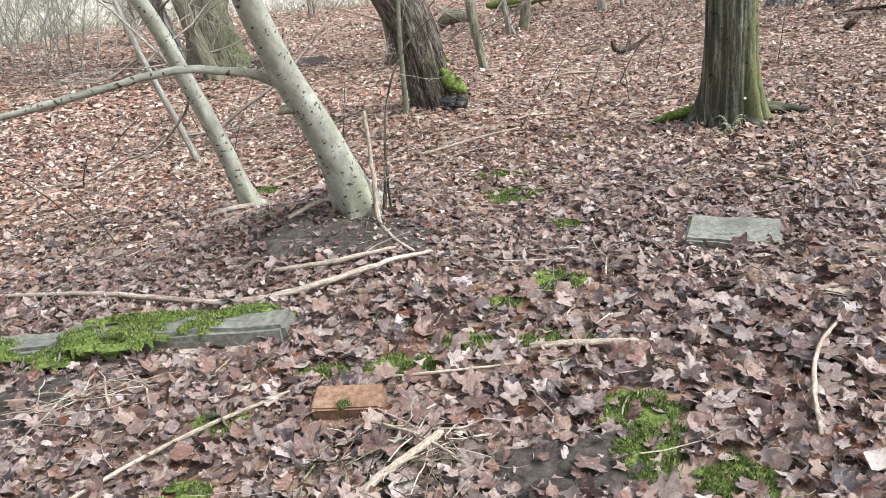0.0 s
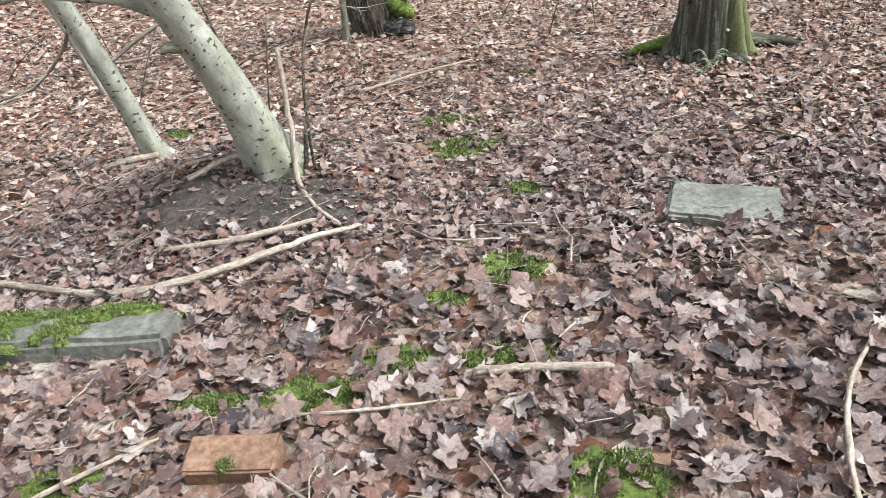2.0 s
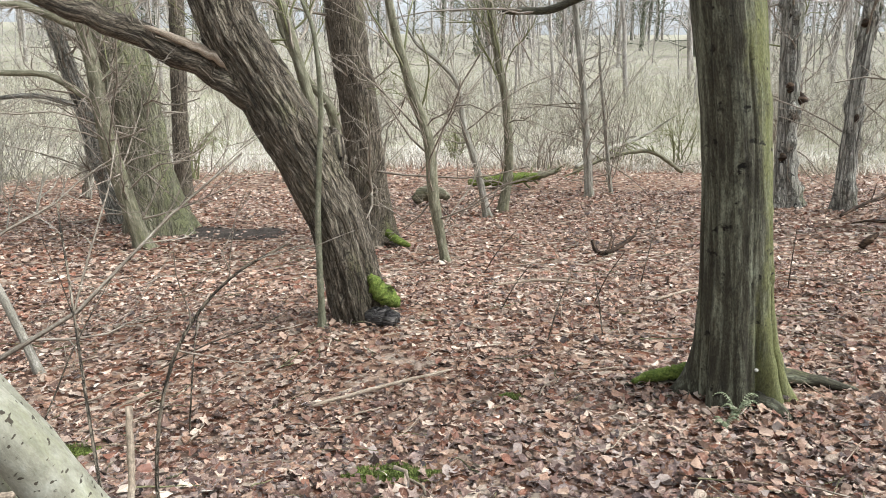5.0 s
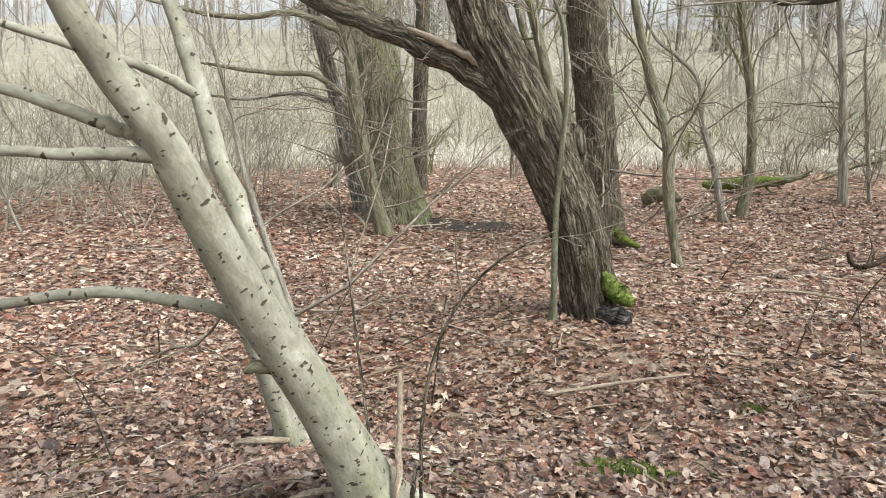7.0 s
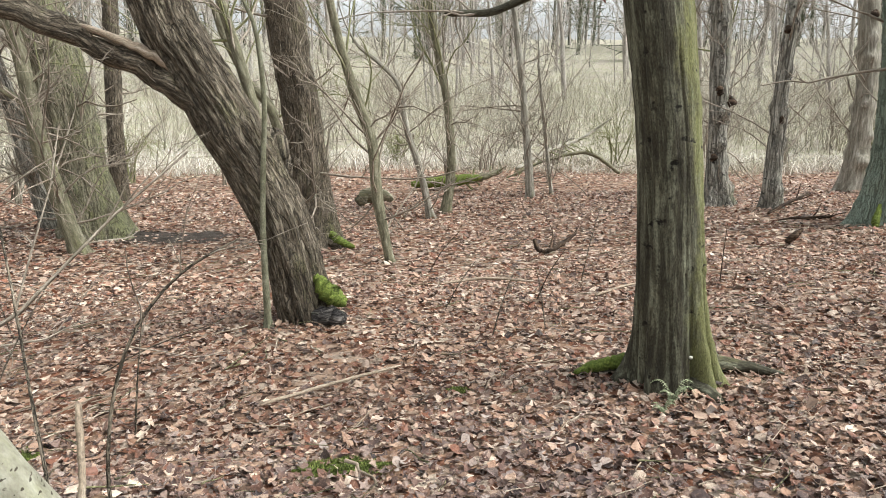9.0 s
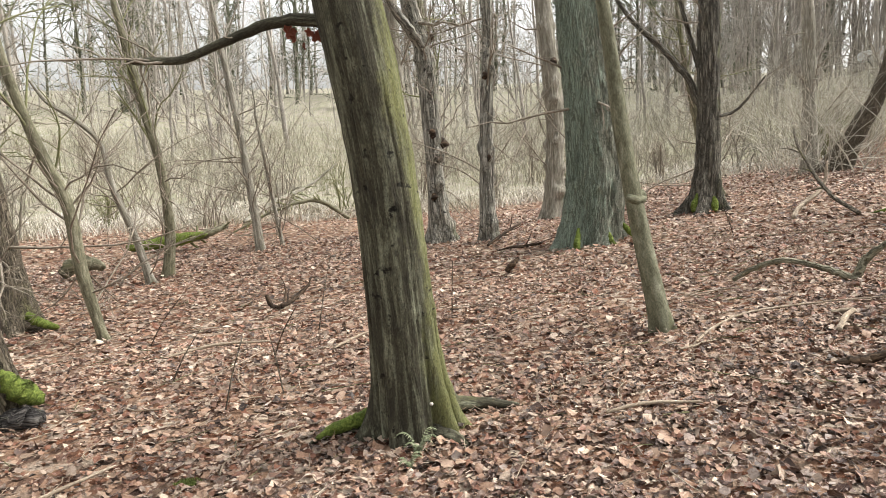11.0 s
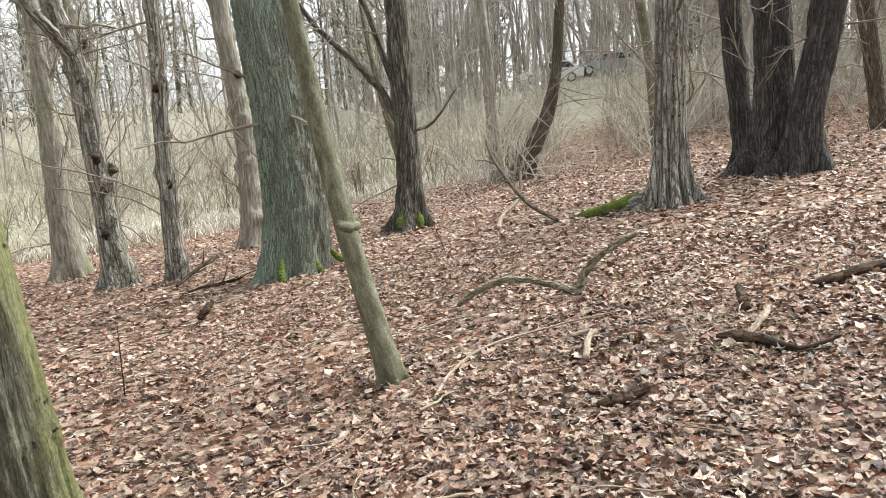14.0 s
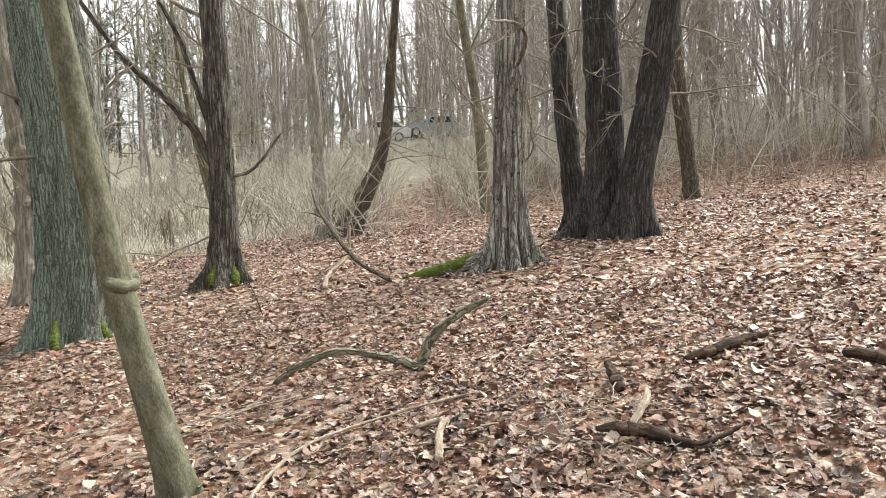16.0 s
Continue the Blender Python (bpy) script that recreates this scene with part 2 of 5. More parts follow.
GREY = bark("grey_bark", (0.12, 0.108, 0.085), (0.28, 0.26, 0.21), (0.52, 0.49, 0.43), 26, 0.12, (0.22, 0.24, 0.12), 0.3, 0.4, 0.6)
SAPLING = bark("mossy_sapling_bark", (0.075, 0.068, 0.045), (0.17, 0.16, 0.105), (0.32, 0.30, 0.22), 28, 0.2, (0.20, 0.21, 0.085), 0.28, 0.6, 0.4)
TWIG = bark("twig_bark", (0.14, 0.115, 0.09), (0.27, 0.23, 0.18), (0.45, 0.40, 0.33), 30, 0.2, (0.2, 0.2, 0.1), 0.15, 0, 0.2)
STICK = bark("dead_stick_bark", (0.15, 0.115, 0.085), (0.33, 0.265, 0.195), (0.56, 0.49, 0.40), 34, 0.1, (0.22, 0.22, 0.12), 0.15, 0, 0.4)
ROTTEN = bark("rotten_wood", (0.012, 0.009, 0.007), (0.05, 0.033, 0.022), (0.17, 0.115, 0.075), 30, 0.1, (0.1, 0.1, 0.04), 0.1, 0, 0.9)
EVERGREEN = bark("far_evergreen", (0.05, 0.055, 0.035), (0.12, 0.125, 0.085), (0.22, 0.22, 0.16), 6, 0.2, (0.14, 0.16, 0.08), 0.4, 0, 0.2)
# Far wood is coloured pale in place of distance haze.
FARWOOD = bark("far_wood_bark_hazed", (0.20, 0.175, 0.15), (0.36, 0.325, 0.285), (0.55, 0.515, 0.465), 6, 0.2, (0.28, 0.28, 0.18), 0.3, 0, 0.2)
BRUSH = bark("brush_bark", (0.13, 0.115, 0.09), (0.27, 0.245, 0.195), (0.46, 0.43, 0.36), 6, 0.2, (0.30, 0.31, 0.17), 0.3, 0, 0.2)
# Thicket bark lightened to carry the haze of distance in its colour.
THICKET = bark("thicket_bark_hazed", (0.36, 0.33, 0.27), (0.56, 0.525, 0.44), (0.75, 0.715, 0.62), 6, 0.2, (0.42, 0.41, 0.30), 0.3, 0, 0.2)


def leaf_material(name, by_object, stops, sheen):
    """Dry leaves: a colour each, blotched and speckled, with paler dry patches and damp dark ones."""
    m, nodes, links, bsdf = shader(name, 0.5, 0.4)
    bsdf.inputs["Sheen Weight"].default_value, bsdf.inputs["Sheen Roughness"].default_value = sheen, 0.3
    bsdf.inputs["Sheen Tint"].default_value = (1.0, 0.89, 0.82, 1.0)
    if by_object:
        pick = nodes.new("ShaderNodeObjectInfo").outputs["Random"]
    else:
        pick = nodes.new("ShaderNodeNewGeometry").outputs["Random Per Island"]
    colour = ramp(nodes, links, pick, stops)
    place = nodes.new("ShaderNodeNewGeometry").outputs["Position"]
    blotch = noise_at(nodes, links, place, 48, 5, rough=0.65, distort=1.2)
    colour = blend(nodes, links, span(nodes, links, blotch, 0.5, 0.66), colour, blend(nodes, links, 0.75, colour, (0.36, 0.24, 0.19), "MULTIPLY"))
    colour = blend(nodes, links, span(nodes, links, blotch, 0.46, 0.34), colour, blend(nodes, links, 0.35, colour, (0.50, 0.36, 0.26)))
    grain = noise_at(nodes, links, place, 150, 6)
    colour = blend(nodes, links, 0.6, colour, blend(nodes, links, grain, (0.35, 0.3, 0.28), (1.45, 1.45, 1.45)), "MULTIPLY")
    damp = span(nodes, links, noise_at(nodes, links, place, 1.6, 4), 0.45, 0.7)
    colour = blend(nodes, links, damp, colour, blend(nodes, links, 0.32, colour, (0.42, 0.25, 0.17), "MULTIPLY"))
    links.new(colour, bsdf.inputs["Base Color"])
    raised(nodes, links, bsdf, blotch, 0.6, 0.006)
    return m


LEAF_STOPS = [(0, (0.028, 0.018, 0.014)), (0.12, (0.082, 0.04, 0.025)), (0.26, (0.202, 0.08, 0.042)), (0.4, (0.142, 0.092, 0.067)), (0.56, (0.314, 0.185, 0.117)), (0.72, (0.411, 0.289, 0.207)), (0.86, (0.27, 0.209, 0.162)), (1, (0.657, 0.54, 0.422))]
# Greyer near leaves, darkened as well to imitate their dimmer look seen steeply.
DIMMED_STOPS = [(0, (0.022, 0.015, 0.015)), (0.1, (0.066, 0.034, 0.026)), (0.24, (0.146, 0.074, 0.05)), (0.38, (0.098, 0.064, 0.056)), (0.54, (0.194, 0.121, 0.089)), (0.7, (0.256, 0.189, 0.152)), (0.85, (0.146, 0.109, 0.096)), (0.94, (0.307, 0.253, 0.216)), (1, (0.366, 0.316, 0.284))]
# LEAF_STOPS lightened: the brightness of a grazing view put into far leaf colour.
LIFTED_STOPS = [(0, (0.039, 0.025, 0.021)), (0.12, (0.113, 0.056, 0.036)), (0.26, (0.28, 0.113, 0.061)), (0.4, (0.196, 0.13, 0.097)), (0.56, (0.435, 0.261, 0.17)), (0.72, (0.569, 0.407, 0.301)), (0.86, (0.373, 0.295, 0.236)), (1, (0.864, 0.761, 0.615))]
LEAF_LIFTED = leaf_material("lifted_leaf", False, LIFTED_STOPS, 0.8)
LEAF, LEAF_ONE, LEAF_DIMMED = leaf_material("brown_leaf", False, LEAF_STOPS, 0.7), leaf_material("grey_dimmed_leaf_single", True, DIMMED_STOPS, 0.4), leaf_material("grey_dimmed_leaf", False, DIMMED_STOPS, 0.4)

m, nodes, links, bsdf = shader("woodland_soil", 0.95, 0.15)
place = nodes.new("ShaderNodeNewGeometry").outputs["Position"]
cells = nodes.new("ShaderNodeTexVoronoi")
cells.inputs["Scale"].default_value = 13
links.new(place, cells.inputs["Vector"])
split = nodes.new("ShaderNodeSeparateColor")
links.new(cells.outputs["Color"], split.inputs[0])
litter = ramp(nodes, links, split.outputs[0], LEAF_STOPS)
dirt = ramp(nodes, links, noise_at(nodes, links, place, 9, 8), [(0.3, (0.035, 0.025, 0.02)), (0.7, (0.12, 0.085, 0.062))])
apart = nodes.new("ShaderNodeVectorMath")
apart.operation = "DISTANCE"
links.new(place, apart.inputs[0])
apart.inputs[1].default_value = (3, 7, 0)
colour = blend(nodes, links, 0.72, dirt, litter)
marsh = ramp(nodes, links, noise_at(nodes, links, place, 1.2, 8), [(0.3, (0.20, 0.175, 0.14)), (0.46, (0.36, 0.325, 0.265)), (0.58, (0.26, 0.26, 0.165)), (0.75, (0.42, 0.385, 0.325))])
beyond = nodes.new("ShaderNodeMath")
beyond.operation = "MULTIPLY_ADD"
links.new(noise_at(nodes, links, place, 0.35, 4), beyond.inputs[0])
beyond.inputs[1].default_value = 7
links.new(apart.outputs["Value"], beyond.inputs[2])
uphill = nodes.new("ShaderNodeVectorMath")
uphill.operation = "DOT_PRODUCT"
links.new(place, uphill.inputs[0])
uphill.inputs[1].default_value = (0.0967, -0.0916, 0)
dry = nodes.new("ShaderNodeMapRange")
for key, value in (("From Min", -0.1), ("From Max", 1.2), ("To Min", 0.0), ("To Max", -14.0)):
    dry.inputs[key].default_value = value
links.new(uphill.outputs["Value"], dry.inputs[0])
wet = nodes.new("ShaderNodeMath")
links.new(beyond.outputs[0], wet.inputs[0])
links.new(dry.outputs[0], wet.inputs[1])
colour = blend(nodes, links, span(nodes, links, wet.outputs[0], 20, 25), colour, marsh)
links.new(colour, bsdf.inputs["Base Color"])
raised(nodes, links, bsdf, noise_at(nodes, links, place, 22, 8), 0.8, 0.05)
SOIL = m


def speckled(name, colours, scale, rough=0.9, relief=0.5, distance=0.01):
    m, nodes, links, bsdf = shader(name, rough, 0.25)
    place = nodes.new("ShaderNodeNewGeometry").outputs["Position"]
    fine = noise_at(nodes, links, place, scale, 9, rough=0.7)
    broad = noise_at(nodes, links, place, scale * 0.12, 4)
    n = len(colours) - 1
    colour = ramp(nodes, links, fine, [(0.3 + 0.4 * i / n, c) for i, c in enumerate(colours)])
    colour = blend(nodes, links, span(nodes, links, broad, 0.4, 0.7), colour, blend(nodes, links, 0.6, colour, colours[0]))
    links.new(colour, bsdf.inputs["Base Color"])
    raised(nodes, links, bsdf, fine, relief, distance)
    return m


def blades_material(name, stops):
    m, nodes, links, bsdf = shader(name, 0.7, 0.2)
    links.new(ramp(nodes, links, nodes.new("ShaderNodeNewGeometry").outputs["Random Per Island"], stops), bsdf.inputs["Base Color"])
    return m


MOSS = speckled("moss_cushion", [(0.035, 0.05, 0.012), (0.125, 0.165, 0.03), (0.26, 0.30, 0.075)], 60, 0.95, 0.9, 0.02)
MOSS_BLADE = blades_material("moss_shoots", [(0.0, (0.04, 0.052, 0.014)), (0.5, (0.11, 0.14, 0.035)), (1.0, (0.24, 0.27, 0.085))])
# Dry straw colour, lightened further with the haze over the marsh painted in.
REED = blades_material("dry_reed_hazed", [(0.0, (0.33, 0.29, 0.235)), (0.5, (0.56, 0.52, 0.45)), (1.0, (0.80, 0.77, 0.70))])
GRASS = blades_material("marsh_grass", [(0.0, (0.22, 0.21, 0.14)), (0.5, (0.38, 0.35, 0.265)), (1.0, (0.58, 0.54, 0.46))])
FERN = blades_material("green_frond", [(0.0, (0.09, 0.105, 0.055)), (0.5, (0.17, 0.19, 0.11)), (1.0, (0.27, 0.29, 0.19))])
BRICK = speckled("red_brick", [(0.085, 0.052, 0.03), (0.205, 0.115, 0.068), (0.29, 0.20, 0.13)], 45, 0.92, 0.6, 0.006)
STONE = speckled("weathered_concrete", [(0.07, 0.066, 0.05), (0.165, 0.158, 0.125), (0.28, 0.27, 0.225)], 35, 0.9, 0.6, 0.008)
EARTH = speckled("bare_earth", [(0.03, 0.024, 0.019), (0.075, 0.06, 0.048), (0.14, 0.115, 0.095)], 30, 0.95, 0.9, 0.03)
FUNGUS = speckled("white_fungus", [(0.5, 0.47, 0.4), (0.7, 0.68, 0.62)], 80, 0.8)


# ---- ground ----
def spread_axis(centre, n, reach):
    s = np.linspace(-1, 1, n)
    return centre + reach * np.sinh(6.2 * s) / np.sinh(6.2)


gx, gy = np.meshgrid(spread_axis(3, 221, 700), spread_axis(6, 221, 700), indexing="ij")
idx = np.arange(221 * 221).reshape(221, 221)
quads = np.stack([idx[:-1, :-1], idx[1:, :-1], idx[1:, 1:], idx[:-1, 1:]], -1).reshape(-1, 4)
ground = part("ground", mesh_of("ground", np.stack([gx, gy, ground_z(gx, gy)], -1), quads), SOIL)
tagged(ground, "brown woodland soil sloping down to a reedy marsh", "ground", kind="structure")


# ---- trees ----
def trunk_mesh(points, style, sides, flare, seed, height, step=0.05, sink=0.2, lobes=()):
    """A trunk along a few points (x, y, z, radius), carried on upwards to its full height."""
    p = [np.array(q, float) for q in points]
    base = p[0].copy()
    way = p[1] - p[0]
    p.insert(0, np.r_[p[0][:3] - way[:3] / (np.linalg.norm(way[:3]) + 1e-9) * sink, p[0][3] * 1.02])
    lean = (p[-1] - p[-2])[:3]
    lean /= np.linalg.norm(lean)
    rng = np.random.default_rng(seed)
    seen = len(p)
    left, r = base[2] + height - p[-1][2], p[-1][3]
    for k in range(4):
        if left <= 0.3:
            break
        lean = lean * 0.8 + np.array([0, 0, 0.25]) + rng.normal(0, 0.05, 3)
        lean /= np.linalg.norm(lean)
        r *= 0.72
        p.append(np.r_[p[-1][:3] + lean * left / 4, r])
    low = curve_through(p[: seen + 1], max(12, int((p[seen - 1][2] - base[2] + 0.5) / step)) + 1) if len(p) > seen else curve_through(p, 40)
    high = curve_through(p[seen:], 14)[1:] if len(p) > seen + 1 else low[:0]
    line = np.concatenate([low, high])
    xyz, rad = line[:, :3], np.maximum(line[:, 3], 0.004)
    tangent = np.gradient(xyz, axis=0)
    tangent /= np.linalg.norm(tangent, axis=1, keepdims=True)
    a = np.array([1.0, 0, 0]) - tangent * tangent[:, :1]
    a /= np.linalg.norm(a, axis=1, keepdims=True)
    b = np.cross(tangent, a)
    th = np.arange(sides) * 2 * np.pi / sides
    s = np.r_[0, np.cumsum(np.linalg.norm(np.diff(xyz, axis=0), axis=1))] - sink
    T, S = np.meshgrid(th, s)
    turns = T / (2 * np.pi)
    wave = lattice(turns * 6, S * 0.9 + 30, 6, seed)
    shape = 1 + 0.10 * (wave - 0.5)
    if style == "furrow":
        n = max(9, int(sides / 3.6))
        ridge = 1 - np.abs(2 * lattice(turns * n + 1.6 * lattice(turns * 5, S * 2.5 + 9, 5, seed + 1), S * 2.6 + 50, n, seed + 2) - 1)
        shape += 0.20 * (ridge - 0.6) + 0.05 * (lattice(turns * n * 2, S * 12 + 50, n * 2, seed + 3) - 0.5)
    elif style == "flute":
        shape += 0.09 * (lattice(turns * 5, S * 0.35 + 20, 5, seed + 4) - 0.5) + 0.035 * (lattice(turns * 14, S * 0.8 + 20, 14, seed + 5) - 0.5)
        ribs = 1 - np.abs(2 * lattice(turns * 10 + 0.9 * lattice(turns * 4, S * 0.6 + 9, 4, seed + 11), S * 0.28 + 20, 10, seed + 12) - 1)
        shape += 0.05 * (ribs - 0.55)
        crease = lattice(turns * 7 + 0.7 * lattice(turns * 3, S * 0.8 + 5, 3, seed + 14), S * 0.2 + 40, 7, seed + 13)
        shape -= 0.06 * np.exp(-(((crease - 0.5) / 0.06) ** 2))
        shape += 0.03 * (lattice(turns * 40, S * 9 + 20, 40, seed + 15) - 0.5)
        for _ in range(22):
            at, up, wide = rng.uniform(0, 1), rng.uniform(0.1, 4.5), rng.uniform(0.04, 0.09)
            d = np.abs((turns - at + 0.5) % 1 - 0.5) * 2 * np.pi * 0.2
            e = np.exp(-((d / wide) ** 2 + ((S - up) / (wide * 0.55)) ** 2))
            shape += 0.10 * e - 0.16 * np.exp(-((d / wide * 1.8) ** 2 + ((S - up) / (wide * 0.22)) ** 2))
    elif style == "knots":
        for _ in range(26):
            at, up, wide = rng.uniform(0, 1), rng.uniform(0.2, 5.5), rng.uniform(0.05, 0.11)
            d = np.abs((turns - at + 0.5) % 1 - 0.5) * 2 * np.pi * 0.15
            shape += rng.uniform(0.2, 0.5) * np.exp(-((d / wide) ** 2 + ((S - up) / wide) ** 2))
        shape += 0.12 * (lattice(turns * 9, S * 5 + 20, 9, seed + 6) - 0.5)
    else:
        shape += 0.03 * (lattice(turns * 8, S * 6 + 20, 8, seed + 7) - 0.5)
    roots = np.clip(0.5 + 0.5 * np.cos(T * 5 + 2.5 * lattice(turns * 3, S * 0 + 3.3, 3, seed + 8) + seed), 0, 1) ** 1.5
    shape += flare * np.exp(-np.maximum(S, -0.1) / (rad[0] * 0.9 + 0.02)) * (0.15 + 0.85 * roots)
    shape += 0.3 * flare * np.exp(-np.maximum(S, -0.1) / (rad[0] * 2.2)) * roots
    for turn, strength, wide, tall in lobes:
        d = np.abs((turns - turn / 360 + 0.5) % 1 - 0.5) * 360
        low = np.exp(-np.maximum(S, -0.12) / tall)
        shape += strength * np.exp(-((d / wide) ** 2)) * low
        shape -= 0.35 * strength * np.exp(-(((d - 1.35 * wide) / (0.35 * wide)) ** 2)) * np.sqrt(low)
    R = rad[:, None] * shape
    verts = xyz[:, None] + a[:, None] * (R * np.cos(T))[..., None] + b[:, None] * (R * np.sin(T))[..., None]
    grow = np.stack([R * np.cos(T), R * np.sin(T), S], -1)
    n, k = len(line), np.arange(sides)
    i = np.arange(n - 1)[:, None] * sides
    quads = np.stack([i + k, i + (k + 1) % sides, i + (k + 1) % sides + sides, i + k + sides], -1).reshape(-1, 4)
    return mesh_of("trunk", verts, quads, grow), line


def limb_mesh(points, sides=12, count=24, seed=0, rough=0.06):
    line = curve_through(points, count)
    rng = np.random.default_rng(seed)
    line[1:-1, :3] += rng.normal(0, 0.12, (count - 2, 3)) * line[1:-1, 3:]
    line[-1, 3] *= 0.5
    v, q, g = tubes(line[None, :, :3], line[None, :, 3], sides)
    s = np.repeat(np.r_[0, np.cumsum(np.linalg.norm(np.diff(line[:, :3], axis=0), axis=1))], sides) / (line[:, 3].max() + 1e-6)
    bump = lattice(np.tile(np.arange(sides) / sides * 4, count), s * 0.45 + 9, 4, seed) + 0.5 * lattice(np.tile(np.arange(sides) / sides * 9, count), s * 0.5 + 9, 9, seed + 1) - 0.75
    v = v + (v - np.repeat(line[:, :3], sides, axis=0)) * (3.5 * rough * bump)[:, None]
    caps = np.array([np.arange(sides)[::-1], np.arange(sides) + (count - 1) * sides])
    return mesh_of("limb", v, [q, caps], g), line


def tree(name, label, points, material, style="furrow", sides=32, flare=0.5, height=11, twigs=14, twig_from=0.45, twig_len=1.9, shoots=True,
         limbs=(), step=0.05, seed=None, group="", snap=True, thin=0.22, lift=0.15, low_twigs=16, burrs=0, lobes=()):
    seed = seed if seed is not None else int(abs(points[0][0] * 131 + points[0][1] * 17)) + 5
    rng = np.random.default_rng(seed)
    p = [list(q) for q in points]
    if snap:
        dz = gz(p[0][0], p[0][1]) - p[0][2]
        p[0][2] += dz
    root = thing(name, p[0][:3], label, "tree", group)
    me, line = trunk_mesh(p, style, sides, flare, seed, height, step, lobes=lobes)
    part("trunk", me, material, root)
    rise = np.linspace(0.08, 0.5, 24) * height
    z = line[:, 2] - line[0, 2]
    low = np.stack([np.interp(rise, z, line[:, k]) for k in range(4)], -1)
    if low_twigs:
        one, r1 = spawn(low[None, :, :3], np.full((1, 24), 0.012) + 0.03 * low[None, :, 3], low_twigs, 1.5, 1.3, rng, 7, 1.0, 0.05, 0.0, 0.2)
        two, r2 = spawn(one, r1, 5, 0.6, 0.5, rng, 4, 0.6, 0.03)
        three, r3 = spawn(two, r2, 2, 0.25, 0.5, rng, 3, 0.7, 0.03)
        part("twig", mesh_of("twig", *joined([tubes(one, r1, 4), tubes(two, r2, 3), tubes(three, r3, 3)])), TWIG, root, "thin bare side twigs", kind="stuff")
    for k in range(burrs):
        at = low[int(rng.integers(0, 20))]
        turn = rng.uniform(3.3, 6.6)
        out = np.array([math.cos(turn), math.sin(turn), 0.1])
        c = at[:3] + out * at[3] * 0.85
        w = at[3] * rng.uniform(0.3, 0.55)
        up = np.array([0, 0, 1.0]) * w
        part("burr", limb_mesh([(*(c - up * 1.3), w * 0.4), (*(c - up * 0.4 + out * w * 0.4), w), (*(c + up * 0.5 + out * w * 0.3), w * 0.9), (*(c + up * 1.4), w * 0.3)], 10, 12, seed + k, 0.2)[0], ROTTEN, root, "dark burr on the bark")
    for limb in limbs:
        me, path = limb_mesh(limb, seed=seed + len(limb))
        bough = part("branch", me, material, root)
        if shoots:
            one, rad = spawn(path[None, :, :3], np.minimum(path[None, :, 3], 0.03), 9 if path[0, 3] > 0.045 else 5, 0.6, 0.6, rng, 6, 0.35)
            two, rad2 = spawn(one, rad, 4, 0.3, 0.7, rng, 4, 0.55)
            part("twig", mesh_of("twig", *joined([tubes(one, rad, 4), tubes(two, rad2, 3)])), TWIG, bough, kind="stuff")
    if twigs:
        s = np.r_[0, np.cumsum(np.linalg.norm(np.diff(line[:, :3], axis=0), axis=1))]
        even = np.stack([np.interp(np.linspace(0, s[-1], 30), s, line[:, k]) for k in range(4)], -1)
        path, rad = even[None, :, :3], even[None, :, 3]
        one, r1 = spawn(path, rad, twigs, twig_len, 0.75, rng, 8, thin, lift, twig_from, 0.16)
        two, r2 = spawn(one, r1, 6, twig_len * 0.45, 0.6, rng, 5, 0.5, 0.1)
        three, r3 = spawn(two, r2, 2, twig_len * 0.3, 0.6, rng, 3, 0.6, 0.05)
        part("crown", mesh_of("crown", *joined([tubes(one, r1, 6), tubes(two, r2, 4), tubes(three, r3, 3)])), material if material is SAPLING else TWIG, root, "bare leafless twigs", kind="stuff")
    return root


def moss_on(parent, at, size, seed, name="moss", tall=0.5):
    """A cushion of moss: a bumpy dome with short shoots, resting on the ground or a root."""
    rng = np.random.default_rng(seed)
    n = 26
    u, v = np.meshgrid(np.linspace(-1, 1, n), np.linspace(-1, 1, n), indexing="ij")
    rr = np.hypot(u, v) + 0.9 * (lattice(u * 3 + 9, v * 3 + 9, 40, seed) - 0.35)
    x, y = at[0] + u * size[0], at[1] + v * size[1]
    bump = lattice(u * 7 + 20, v * 7 + 20, 60, seed + 1)
    z = at[2] + size[2] * (1 - rr**2) * (0.6 + 0.8 * bump) - 0.012
    z = np.where(rr > 1.0, z - 0.06, z)
    i = np.arange(n * n).reshape(n, n)
    quads = np.stack([i[:-1, :-1], i[1:, :-1], i[1:, 1:], i[:-1, 1:]], -1).reshape(-1, 4)
    keep = (rr.ravel()[quads] < 1.02).all(1)
    body = part(name, mesh_of("moss", np.stack([x, y, z], -1), quads[keep]), MOSS, parent)
    k = int(min(9000, 60000 * size[0] * size[1] * 3.1 + 500))
    a, b = rng.uniform(-1, 1, (2, k))
    bare = lattice(a * 4 + 11, b * 4 + 11, 50, seed + 2)
    ok = (np.hypot(a, b) + 0.9 * (lattice(a * 3 + 9, b * 3 + 9, 40, seed) - 0.35) < 0.97) & (bare > 0.3)
    a, b = a[ok], b[ok]
    base = np.stack([at[0] + a * size[0], at[1] + b * size[1], at[2] + size[2] * (1 - a * a - b * b) * 1.0 - 0.012], -1)
    h = rng.uniform(0.005, 0.013, len(a))[:, None]
    turn = rng.uniform(0, 6.28, len(a))
    side = np.stack([np.cos(turn), np.sin(turn), 0 * turn], -1) * h * 0.33
    tip = base + rng.normal(0, 0.5, base.shape) * h * 0.8 + np.c_[np.zeros((len(a), 2)), h[:, 0]]
    verts = np.stack([base - side, base + side, tip], 1).reshape(-1, 3)
